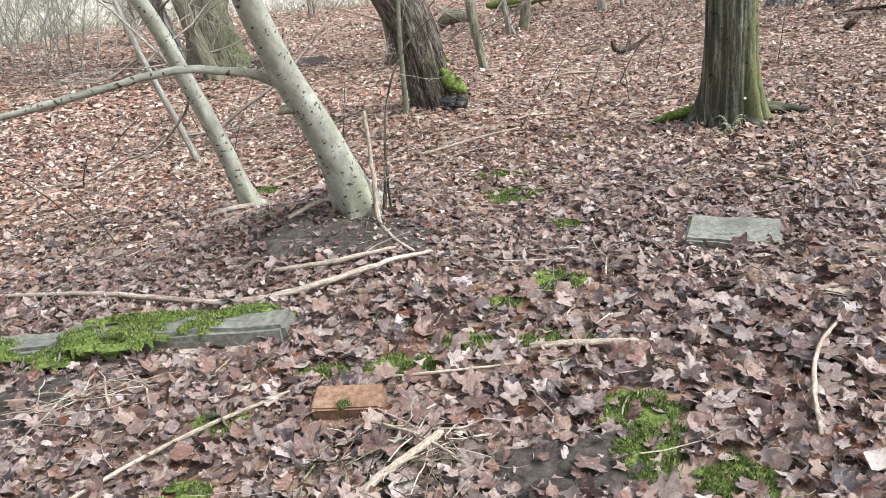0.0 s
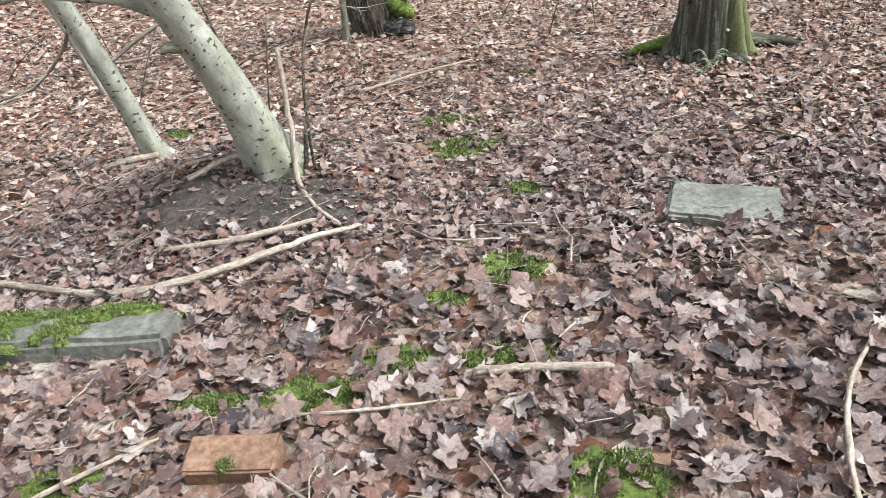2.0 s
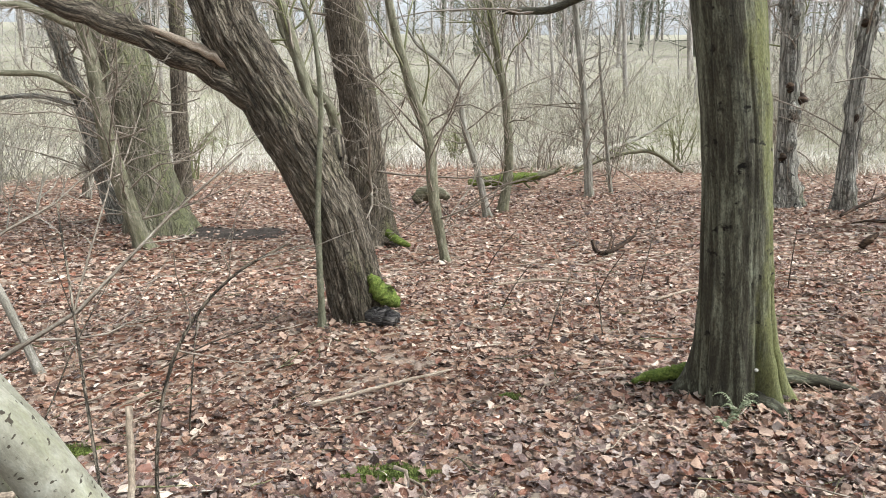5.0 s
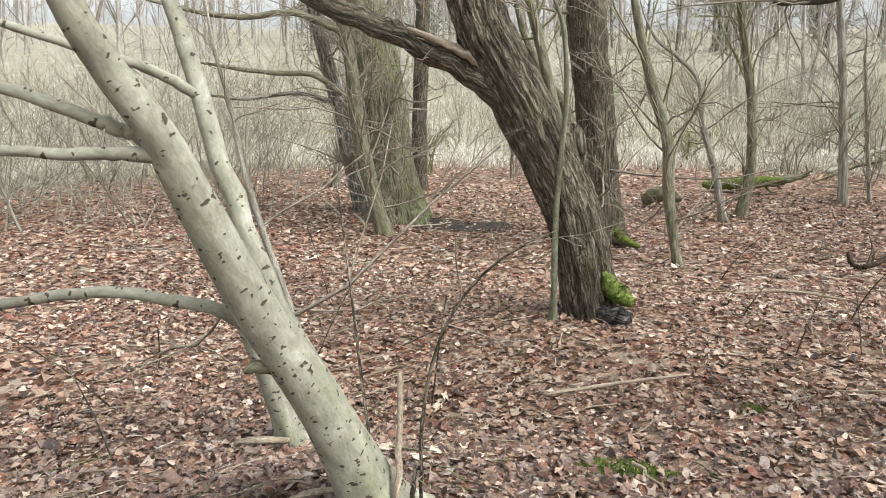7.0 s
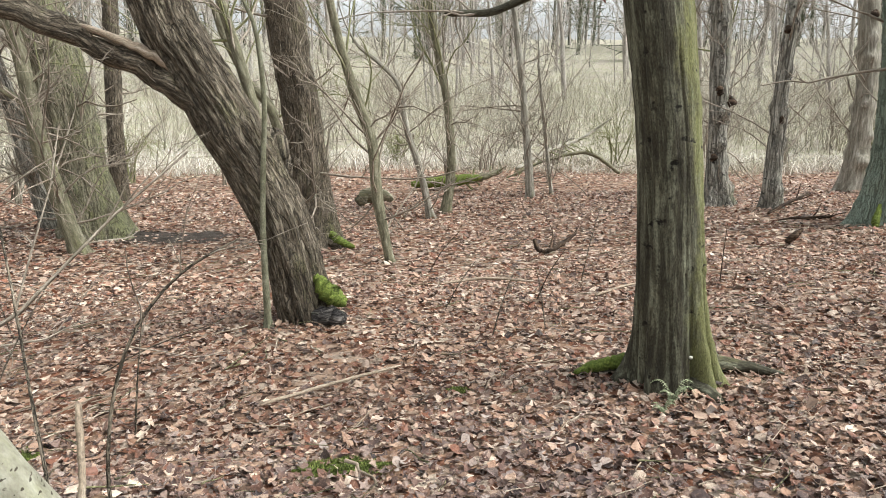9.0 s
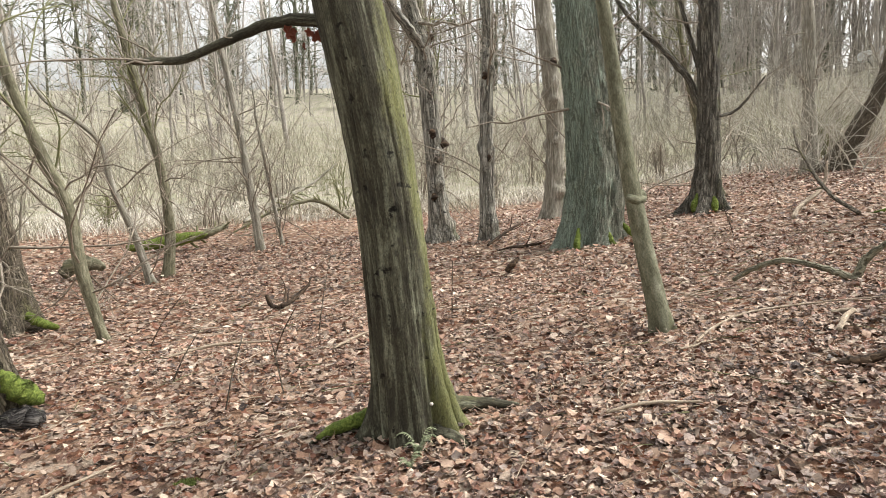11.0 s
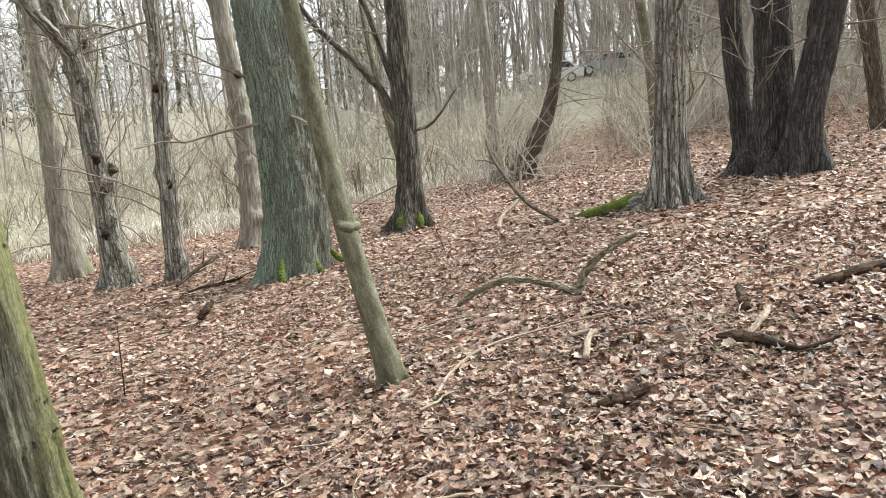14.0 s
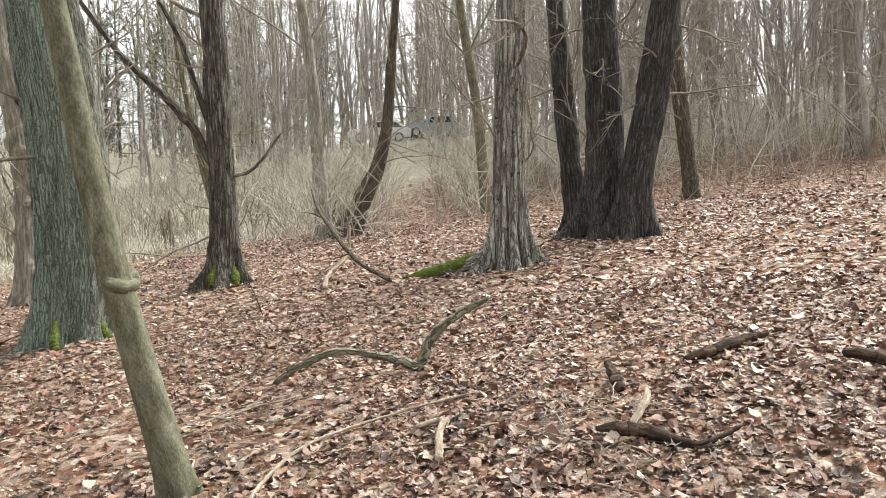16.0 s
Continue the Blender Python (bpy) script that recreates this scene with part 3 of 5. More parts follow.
    part("fuzz", mesh_of("fuzz", verts, np.arange(len(verts)).reshape(-1, 3), smooth=False), MOSS_BLADE, body, kind="stuff")
    return body


def moss_patch(x, y, sx, sy, seed, label="bright green moss cushion growing among fallen leaves", rise=0.012):
    root = thing("moss_patch", (x, y, gz(x, y)), label, "moss", "moss patches on the woodland floor")
    moss_on(root, (x, y, gz(x, y) + 0.014), (sx, sy, rise), seed, "moss_cushion")
    MOSSY.append((x, y, sx, sy))
    return root


MOSSY = []

beech = tree("beech_tree", "green-stained grey tree with fluted smooth bark and mossy roots",
     [(2.24, 6.2, -0.36, 0.208), (2.16, 6.14, 0.36, 0.196), (2.085, 6.09, 1.02, 0.186), (2.0, 6.05, 1.5, 0.182), (1.91, 6.03, 1.95, 0.182)],
     BEECH, "flute", 160, 0.2, 12, 16, 0.45, 2.2, step=0.02, seed=41,
     lobes=[(-96, 0.22, 13, 0.25), (-60, 0.45, 11, 0.3), (-28, 0.6, 12, 0.22), (30, 0.5, 18, 0.25), (95, 0.4, 16, 0.25), (160, 0.45, 15, 0.16), (-140, 0.2, 14, 0.2)],
     low_twigs=0, limbs=[[(1.9, 6.05, 1.92, 0.04), (1.6, 6.2, 1.95, 0.03), (1.32, 6.3, 1.85, 0.026), (1.12, 6.36, 1.77, 0.022), (0.85, 6.45, 1.76, 0.016)]])
for pts in ([(2.34, 6.3, -0.2, 0.1), (2.52, 6.29, -0.28, 0.06), (2.72, 6.22, -0.3, 0.036), (2.92, 6.1, -0.31, 0.015)],
            [(2.12, 6.35, -0.33, 0.06), (1.98, 6.42, -0.36, 0.045), (1.8, 6.45, -0.4, 0.03), (1.66, 6.44, -0.44, 0.012)],
            [(2.3, 6.02, -0.3, 0.05), (2.36, 5.9, -0.33, 0.04), (2.4, 5.78, -0.36, 0.02)]):
    part("root", limb_mesh(pts, 12, 14, 3)[0], BEECH, beech)
def root_moss(parent, points):
    """A sleeve of moss on the upper side of a root."""
    part("moss", limb_mesh(points, 12, 24, 7, 0.12)[0], MOSS, parent, "bright green moss on the root")


root_moss(beech, [(2.06, 6.36, -0.29, 0.04), (1.96, 6.41, -0.32, 0.045), (1.82, 6.43, -0.37, 0.035), (1.7, 6.43, -0.41, 0.012)])
part("fungus", limb_mesh([(2.25, 5.975, -0.14, 0.006), (2.255, 5.963, -0.137, 0.011), (2.26, 5.955, -0.137, 0.006)], 10, 6)[0], FUNGUS, beech, "small white bracket fungus")

lean = tree("leaning_willow", "big leaning tree with deeply furrowed brown bark",
     [(-0.21, 8.26, -0.6, 0.222), (-0.37, 8.22, 0.16, 0.225), (-0.58, 8.2, 0.65, 0.228), (-0.82, 8.17, 1.1, 0.24), (-1.08, 8.14, 1.56, 0.225), (-1.28, 8.12, 2.0, 0.22)],
     WILLOW, "furrow", 130, 0.12, 10, 14, 0.5, 2.2, step=0.022, seed=11,
     low_twigs=0, limbs=[[(-0.92, 8.12, 1.2, 0.15), (-1.22, 8.1, 1.37, 0.13), (-1.64, 8.08, 1.6, 0.105), (-2.12, 8.05, 1.81, 0.095), (-2.7, 8.01, 2.04, 0.085), (-3.6, 7.9, 2.5, 0.07)]])
part("bark_flap", limb_mesh([(-1.02, 8.0, 1.33, 0.035), (-1.2, 8.0, 1.5, 0.04), (-1.42, 7.98, 1.62, 0.035), (-1.8, 7.96, 1.77, 0.02)], 10, 20, 4)[0], STICK, lean, "pale torn strip of bare wood")
part("burr", limb_mesh([(-0.6, 8.43, 1.0, 0.05), (-0.5, 8.4, 0.85, 0.13), (-0.4, 8.38, 0.7, 0.12), (-0.34, 8.36, 0.55, 0.04)], 16, 18, 9, 0.2)[0], WILLOW, lean)
part("dead_knob", limb_mesh([(-0.15, 8.08, -0.56, 0.1), (-0.03, 8.03, -0.53, 0.085), (0.08, 8.0, -0.54, 0.075), (0.14, 7.99, -0.56, 0.03)], 14, 14, 6, 0.14)[0], DARK, lean, "black rotten stump of a root")
root_moss(lean, [(-0.12, 8.1, -0.2, 0.03), (-0.04, 8.08, -0.29, 0.075), (0.04, 8.08, -0.38, 0.085), (0.14, 8.08, -0.45, 0.03)])
tree("slender_tree", "thin grey stem growing against the leaning willow",
     [(-0.5, 8.0, -0.6, 0.03), (-0.51, 7.98, 0.13, 0.025), (-0.49, 7.97, 0.68, 0.022), (-0.46, 7.96, 1.22, 0.02), (-0.5, 7.95, 1.73, 0.017), (-0.58, 7.94, 1.97, 0.014)],
     SLIM, "plain", 16, 0.6, 4.2, 6, 0.6, 0.7, seed=12, low_twigs=0)
tree("ivy_tree", "mossy upright stem behind the leaning willow", [(-0.35, 9.1, -0.75, 0.06), (-0.68, 9.1, 0.8, 0.055), (-0.86, 9.1, 1.5, 0.05), (-1.1, 9.1, 2.4, 0.045)],
     SAPLING, "plain", 16, 0.4, 6, 10, 0.4, 1.2, seed=13, low_twigs=5)

white = tree("pale_leaning_tree", "pale smooth-barked leaning tree with dark pores and twin stems",
     [(-0.55, 4.36, -0.22, 0.112), (-0.67, 4.17, 0.23, 0.086), (-0.8, 3.99, 0.63, 0.074), (-0.88, 3.84, 0.98, 0.064), (-0.93, 3.75, 1.2, 0.054), (-1.0, 3.66, 1.38, 0.048), (-1.06, 3.57, 1.6, 0.042)],
     PALE, "plain", 40, 0.35, 4.6, 8, 0.6, 1.3, step=0.03, seed=21, low_twigs=0, shoots=False, limbs=[
     [(-0.56, 4.45, -0.24, 0.062), (-0.61, 4.4, -0.1, 0.06), (-0.71, 4.3, 0.19, 0.056), (-0.82, 4.17, 0.57, 0.045), (-0.93, 4.18, 0.81, 0.039), (-1.08, 4.24, 1.09, 0.035), (-1.22, 4.32, 1.38, 0.033), (-1.36, 4.4, 1.66, 0.03), (-1.7, 4.6, 2.5, 0.02)],
     [(-0.76, 4.03, 0.5, 0.03), (-0.9, 4.0, 0.6, 0.024), (-1.1, 3.92, 0.66, 0.02), (-1.35, 3.86, 0.67, 0.02), (-1.8, 3.82, 0.58, 0.018), (-2.3, 3.8, 0.48, 0.014)],
     [(-0.9, 3.78, 1.13, 0.028), (-1.01, 3.7, 1.15, 0.02), (-1.17, 3.62, 1.15, 0.017), (-1.6, 3.5, 1.17, 0.012)],
     [(-0.86, 3.8, 1.05, 0.03), (-0.97, 3.76, 1.18, 0.024), (-1.05, 3.72, 1.22, 0.022), (-1.15, 3.66, 1.27, 0.02), (-1.6, 3.5, 1.42, 0.014)],
     [(-1.18, 4.28, 1.3, 0.02), (-1.35, 4.2, 1.4, 0.018), (-1.5, 4.1, 1.45, 0.016), (-1.9, 3.9, 1.6, 0.012)]])
part("knot", limb_mesh([(-0.7, 4.09, 0.4, 0.03), (-0.77, 4.04, 0.42, 0.026), (-0.82, 4.0, 0.43, 0.02), (-0.85, 3.98, 0.41, 0.012)], 10, 10, 3, 0.2)[0], SAPLING, white, "broken branch stub")
part("scar", limb_mesh([(-0.545, 4.24, -0.02, 0.012), (-0.53, 4.235, -0.06, 0.02), (-0.525, 4.24, -0.1, 0.01)], 8, 8, 3)[0], ROTTEN, white, "dark torn scar in the bark")
tree("pale_slim_tree", "slim pale leaning tree beside the twin-stemmed one",
     [(-1.5, 5.32, -0.52, 0.062), (-1.6, 5.22, -0.03, 0.059), (-1.7, 5.1, 0.4, 0.055), (-1.77, 5.02, 0.71, 0.05), (-1.85, 4.95, 0.95, 0.047)],
     PALE, "plain", 24, 0.3, 4.5, 8, 0.5, 1.2, seed=22, snap=False, low_twigs=3)
tree("pale_sapling", "thin leaning pale sapling", [(-2.61, 7.46, -0.84, 0.036), (-2.73, 7.41, -0.41, 0.032), (-2.85, 7.37, -0.01, 0.03), (-2.99, 7.32, 0.58, 0.025)],
     GREY, "plain", 14, 0.3, 3.5, 8, 0.4, 0.8, seed=23, low_twigs=3)

treeb = tree("dark_tree", "dark upright furrowed trunk with mossy foot",
     [(-0.7, 13.0, -0.9, 0.32), (-0.77, 13.0, 0.05, 0.275), (-0.84, 12.99, 0.88, 0.265), (-0.95, 12.98, 1.68, 0.27), (-1.05, 12.97, 2.45, 0.26)],
     WILLOW, "furrow", 64, 0.35, 12, 14, 0.4, 2.2, seed=31, low_twigs=26, limbs=[[(-0.95, 12.9, 1.7, 0.09), (-1.15, 12.85, 2.3, 0.11), (-1.25, 12.8, 3.0, 0.11), (-1.2, 12.8, 4.2, 0.08)]])
part("root", limb_mesh([(-0.5, 12.9, -0.85, 0.1), (-0.3, 12.7, -0.93, 0.06), (-0.1, 12.6, -0.97, 0.02)], 12, 12, 3)[0], WILLOW, treeb)
root_moss(treeb, [(-0.45, 12.83, -0.78, 0.06), (-0.28, 12.68, -0.87, 0.06), (-0.08, 12.58, -0.93, 0.025)])
tree("mossy_tree", "mossy thin stem with forking crown", [(-1.1, 14.0, -1.0, 0.085), (-1.28, 14.0, 0.15, 0.083), (-1.44, 13.97, 0.95, 0.08), (-1.78, 13.92, 1.4, 0.062), (-2.1, 13.88, 2.05, 0.053)],
     SAPLING, "plain", 18, 0.5, 5.5, 12, 0.35, 1.6, seed=32)
tree("mossy_sapling", "crooked mossy sapling with yellow-green bark",
     [(0.45, 11.6, -0.88, 0.053), (0.29, 11.6, -0.1, 0.07), (0.22, 11.6, 0.63, 0.068), (0.03, 11.59, 1.2, 0.066), (-0.14, 11.58, 1.76, 0.055), (-0.28, 11.58, 2.36, 0.05)],
     SAPLING, "plain", 18, 0.5, 6, 16, 0.3, 1.6, seed=33)
tree("crooked_sapling", "crooked pale sapling with bent top",
     [(1.13, 15.6, -1.0, 0.07), (0.93, 15.6, -0.18, 0.062), (0.67, 15.61, 0.62, 0.056), (0.55, 15.62, 1.32, 0.04), (0.24, 15.63, 1.7, 0.038), (-0.15, 15.64, 2.0, 0.03)],
     GREY, "plain", 14, 0.5, 4, 14, 0.35, 1.3, seed=34)
tree("upright_sapling", "slim upright grey-green sapling", [(1.43, 16.2, -1.03, 0.095), (1.53, 16.2, -0.13, 0.09), (1.44, 16.2, 1.03, 0.074), (1.27, 16.21, 1.85, 0.07), (1.09, 16.22, 2.85, 0.065)],
     SAPLING, "plain", 16, 0.5, 7, 18, 0.25, 1.5, seed=35)
tree("upright_sapling", "slim upright dark sapling at the marsh edge", [(3.45, 18.4, -1.02, 0.097), (3.33, 18.4, 0.19, 0.084), (3.15, 18.43, 1.7, 0.071), (2.95, 18.46, 3.05, 0.058)],
     GREY, "knots", 16, 0.3, 7, 18, 0.2, 1.6, seed=36)
tree("thin_sapling", "very thin sapling at the marsh edge", [(3.99, 18.7, -1.01, 0.045), (3.8, 18.72, 0.28, 0.038), (3.6, 18.75, 1.72, 0.03)],
     GREY, "plain", 10, 0.3, 3.6, 10, 0.25, 0.9, seed=37)
tree("old_oak", "broad old trunk with greenish furrowed bark", [(-4.32, 14.07, -1.08, 0.46), (-4.45, 14.01, -0.05, 0.405), (-4.63, 13.94, 1.29, 0.41), (-4.82, 13.86, 2.3, 0.4)],
     OLIVE, "furrow", 56, 0.35, 12, 16, 0.35, 2.6, seed=51, low_twigs=40)
tree("mossy_tree", "leaning mossy stem before the old oak", [(-4.04, 12.73, -1.06, 0.115), (-4.22, 12.64, -0.21, 0.118), (-4.37, 12.58, 0.52, 0.116), (-4.46, 12.54, 1.52, 0.1), (-4.57, 12.49, 2.19, 0.09)],
     SAPLING, "plain", 20, 0.5, 7, 14, 0.35, 2.0, seed=52, low_twigs=40,
     limbs=[[(-4.45, 12.55, 1.0, 0.05), (-5.0, 12.4, 1.4, 0.045), (-5.8, 12.2, 1.45, 0.035), (-6.8, 12.0, 1.6, 0.02)], [(-4.5, 12.5, 2.0, 0.06), (-5.2, 12.2, 2.3, 0.05), (-6.2, 12.0, 2.25, 0.04), (-7.4, 11.6, 2.5, 0.02)]])
tree("leaning_tree", "dark leaning stem in the thicket", [(-5.32, 14.81, -1.09, 0.17), (-5.53, 14.71, -0.14, 0.15), (-5.7, 14.63, 0.82, 0.14), (-5.92, 14.52, 1.82, 0.128), (-6.08, 14.45, 2.6, 0.115)],
     KNOTTY, "furrow", 24, 0.4, 8, 16, 0.3, 2.2, seed=53, low_twigs=40, limbs=[[(-5.7, 14.6, 0.9, 0.05), (-6.3, 14.2, 1.1, 0.04), (-7.2, 13.8, 1.0, 0.03), (-8.0, 13.5, 1.1, 0.02)]])
tree("upright_tree", "reddish upright stem at the marsh edge", [(-5.3, 17.8, -1.1, 0.17), (-5.3, 17.8, 0.2, 0.165), (-5.25, 17.82, 1.86, 0.16), (-5.22, 17.83, 3.0, 0.15)],
     WILLOW, "furrow", 20, 0.4, 9, 14, 0.4, 1.8, seed=54)

# the stand behind the beech
tree("burred_tree", "knotty dark tree covered in burrs with mossy foot", [(6.5, 15.6, -0.75, 0.22), (6.42, 15.63, 0.4, 0.165), (6.36, 15.65, 1.6, 0.175), (6.26, 15.68, 2.86, 0.165), (6.0, 15.75, 3.9, 0.15)],
     KNOTTY, "knots", 40, 0.7, 11, 16, 0.35, 1.7, seed=61, burrs=4, limbs=[[(6.3, 15.65, 2.9, 0.1), (5.9, 15.5, 3.3, 0.09), (5.4, 15.4, 3.9, 0.07), (5.0, 15.3, 4.8, 0.05)]])
tree("grey_tree", "straight grey stem beside the burred tree", [(6.75, 18.4, -0.9, 0.28), (6.7, 18.42, 0.46, 0.215), (6.7, 18.42, 1.69, 0.19), (6.68, 18.43, 3.15, 0.165)],
     GREY, "furrow", 28, 0.5, 10, 14, 0.35, 1.8, seed=62)
tree("slim_grey_tree", "slim pale stem among burred trees", [(7.15, 16.85, -0.78, 0.11), (7.02, 16.91, 0.86, 0.098), (6.85, 16.98, 2.96, 0.09)],
     SAPLING, "plain", 16, 0.5, 8, 14, 0.3, 1.6, seed=63)
tree("burred_tree", "slim pale tree dotted with dark burrs", [(6.95, 14.45, -0.62, 0.165), (6.93, 14.43, 0.51, 0.13), (6.94, 14.43, 1.67, 0.118), (6.98, 14.41, 2.69, 0.11)],
     KNOTTY, "knots", 36, 0.5, 10, 16, 0.35, 1.5, seed=64, burrs=3)
oak = tree("oak_tree", "large oak with green-grey deeply furrowed bark", [(7.43, 11.93, -0.38, 0.43), (7.47, 11.9, 0.1, 0.42), (7.49, 11.88, 0.77, 0.41), (7.42, 11.92, 1.99, 0.385), (7.31, 11.98, 3.17, 0.37)],
     OAK, "furrow", 120, 0.25, 14, 16, 0.5, 3.0, step=0.04, seed=71, lobes=[(170, 0.1, 20, 0.3), (215, 0.12, 16, 0.3), (255, 0.15, 16, 0.3), (300, 0.25, 18, 0.3), (345, 0.3, 16, 0.3)])
root_moss(oak, [(6.98, 11.55, -0.1, 0.02), (6.92, 11.48, -0.28, 0.05), (6.88, 11.42, -0.4, 0.04)])
root_moss(oak, [(7.42, 11.44, -0.15, 0.02), (7.44, 11.38, -0.28, 0.05), (7.47, 11.32, -0.38, 0.04)])
root_moss(oak, [(7.75, 11.6, -0.05, 0.02), (7.88, 11.5, -0.2, 0.05), (7.98, 11.45, -0.3, 0.03)])
tree("grey_tree", "grey tree behind the large oak", [(9.6, 16.41, -0.55, 0.25), (9.62, 16.4, 0.53, 0.205), (9.61, 16.4, 1.73, 0.2), (9.51, 16.47, 2.91, 0.19), (9.41, 16.53, 4.06, 0.185)],
     GREY, "knots", 32, 0.5, 12, 14, 0.4, 2.0, seed=72, burrs=3)
slim = tree("slim_leaning_tree", "slim leaning olive-grey tree with a ring-shaped knot", [(4.6, 6.83, -0.19, 0.088), (4.51, 6.91, 0.3, 0.077), (4.42, 6.98, 0.82, 0.069), (4.34, 7.04, 1.37, 0.063), (4.25, 7.12, 2.15, 0.052)],
     SLIM, "plain", 40, 0.3, 7, 12, 0.5, 1.4, step=0.03, seed=73, low_twigs=0)
part("knot", limb_mesh([(4.33, 6.95, 0.83, 0.03), (4.4, 6.925, 0.81, 0.036), (4.47, 6.94, 0.81, 0.036), (4.5, 6.97, 0.84, 0.03), (4.51, 7.0, 0.88, 0.014)], 12, 16, 5, 0.1)[0], SLIM, slim, "ring-shaped swollen knot")
treeh = tree("dark_forked_tree", "dark furrowed tree with mossy foot and a long side branch", [(10.55, 12.75, -0.16, 0.25), (10.55, 12.75, 0.41, 0.215), (10.55, 12.75, 1.6, 0.19), (10.52, 12.77, 2.75, 0.19), (10.5, 12.78, 3.5, 0.185)],
     BROWN, "furrow", 64, 0.8, 12, 20, 0.3, 2.6, seed=74, lobes=[(200, 0.3, 16, 0.3), (245, 0.32, 14, 0.3), (290, 0.3, 14, 0.28), (150, 0.25, 16, 0.3), (340, 0.3, 15, 0.25)], limbs=[[(10.5, 12.8, 1.55, 0.075), (10.27, 13.0, 2.2, 0.065), (9.92, 13.3, 2.75, 0.055), (9.5, 13.65, 3.3, 0.045), (9.0, 14.1, 4.3, 0.03)], [(10.5, 12.8, 2.0, 0.05), (10.3, 12.95, 2.8, 0.045), (10.1, 13.1, 3.6, 0.035), (9.7, 13.4, 4.6, 0.02)],
     [(10.6, 12.6, 1.5, 0.03), (10.9, 12.4, 1.65, 0.025), (11.3, 12.2, 2.2, 0.015)]])
root_moss(treeh, [(10.3, 12.7, 0.15, 0.03), (10.22, 12.66, -0.02, 0.07), (10.15, 12.62, -0.16, 0.05)])
root_moss(treeh, [(10.5, 12.52, 0.1, 0.03), (10.48, 12.45, -0.05, 0.07), (10.45, 12.4, -0.16, 0.04)])
tree("leaning_tree", "mossy leaning stem behind the dark forked tree", [(12.6, 14.6, -0.05, 0.14), (12.42, 14.78, 0.65, 0.12), (12.25, 14.95, 1.6, 0.105)], SAPLING, "plain", 18, 0.4, 5, 12, 0.4, 1.6, seed=75)
tree("upright_tree", "straight brown trunk in the far stand", [(17.1, 16.1, 0.18, 0.21), (17.02, 16.2, 2.38, 0.162), (16.94, 16.3, 4.51, 0.145)], GREY, "furrow", 24, 0.4, 12, 14, 0.4, 2.0, seed=76)
tree("curved_tree", "curved tree with a thick reddish foot", [(16.98, 15.29, 0.24, 0.3), (17.25, 14.95, 1.12, 0.22), (17.47, 14.67, 1.87, 0.175), (17.63, 14.47, 2.94, 0.135), (17.7, 14.38, 4.26, 0.12)], WILLOW, "furrow", 28, 0.4, 11, 14, 0.4, 1.8, seed=77)
treek = tree("fluted_grey_tree", "grey fluted trunk with spreading roots and one mossy root", [(10.85, 7.99, 0.3, 0.25), (10.85, 8.0, 0.93, 0.222), (10.86, 7.98, 2.02, 0.21), (10.88, 7.96, 3.08, 0.212)],
     KNOTTY, "flute", 120, 0.5, 13, 16, 0.45, 2.2, step=0.03, seed=81, lobes=[(150, 0.6, 13, 0.35), (185, 0.55, 12, 0.4), (218, 0.6, 12, 0.35), (250, 0.55, 12, 0.4), (285, 0.5, 14, 0.3)], limbs=[[(10.8, 7.9, 2.7, 0.03), (10.5, 7.6, 3.0, 0.025), (10.0, 7.5, 3.1, 0.018), (9.3, 7.5, 3.0, 0.01)]])
part("root", limb_mesh([(10.75, 8.12, 0.42, 0.13), (10.46, 8.6, 0.25, 0.1), (10.36, 8.97, 0.12, 0.08), (10.28, 9.4, 0.04, 0.03)], 14, 16, 3)[0], KNOTTY, treek)
root_moss(treek, [(10.66, 8.25, 0.43, 0.06), (10.45, 8.62, 0.3, 0.085), (10.35, 8.98, 0.16, 0.07), (10.3, 9.35, 0.07, 0.03)])
tree("dark_tree", "black wet trunk in a clump of three", [(14.23, 8.32, 0.6, 0.18), (14.21, 8.39, 1.42, 0.18), (14.17, 8.49, 2.45, 0.172), (14.13, 8.59, 3.57, 0.165)], DARK, "furrow", 36, 0.9, 12, 14, 0.4, 2.2, seed=82, group="clump of dark trunks")
tree("dark_tree", "broad black-brown trunk in a clump of three", [(13.45, 7.6, 0.6, 0.32), (13.46, 7.58, 1.63, 0.28), (13.45, 7.6, 2.65, 0.262), (13.44, 7.65, 3.33, 0.258)], DARK, "furrow", 48, 0.9, 13, 14, 0.4, 2.4, seed=83, group="clump of dark trunks")
tree("dark_tree", "leaning black-brown trunk in a clump of three", [(13.11, 7.03, 0.61, 0.27), (13.12, 6.99, 1.42, 0.228), (13.16, 6.86, 2.21, 0.222), (13.2, 6.72, 3.14, 0.218)], DARK, "furrow", 44, 0.9, 13, 14, 0.4, 2.4, seed=84, group="clump of dark trunks")
tree("reddish_tree", "slim reddish-brown trunk on the slope", [(18.47, 7.3, 1.11, 0.16), (18.43, 7.48, 2.47, 0.154), (18.39, 7.67, 4.24, 0.15)], WILLOW, "furrow", 22, 0.4, 12, 14, 0.4, 2.0, seed=85)
tree("forked_tree", "crooked grey stem behind the fluted tree", [(20.31, 13.1, 0.77, 0.15), (20.22, 13.28, 3.35, 0.137), (20.06, 13.6, 5.6, 0.12)], SAPLING, "plain", 18, 0.4, 11, 16, 0.3, 2.0, seed=86)
tree("far_tree", "dark straight trunk up the slope", [(27.81, 4.49, 2.4, 0.28), (27.81, 4.58, 4.27, 0.25), (27.81, 4.75, 6.77, 0.23)], GREY, "furrow", 20, 0.3, 14, 14, 0.4, 2.4, seed=87)
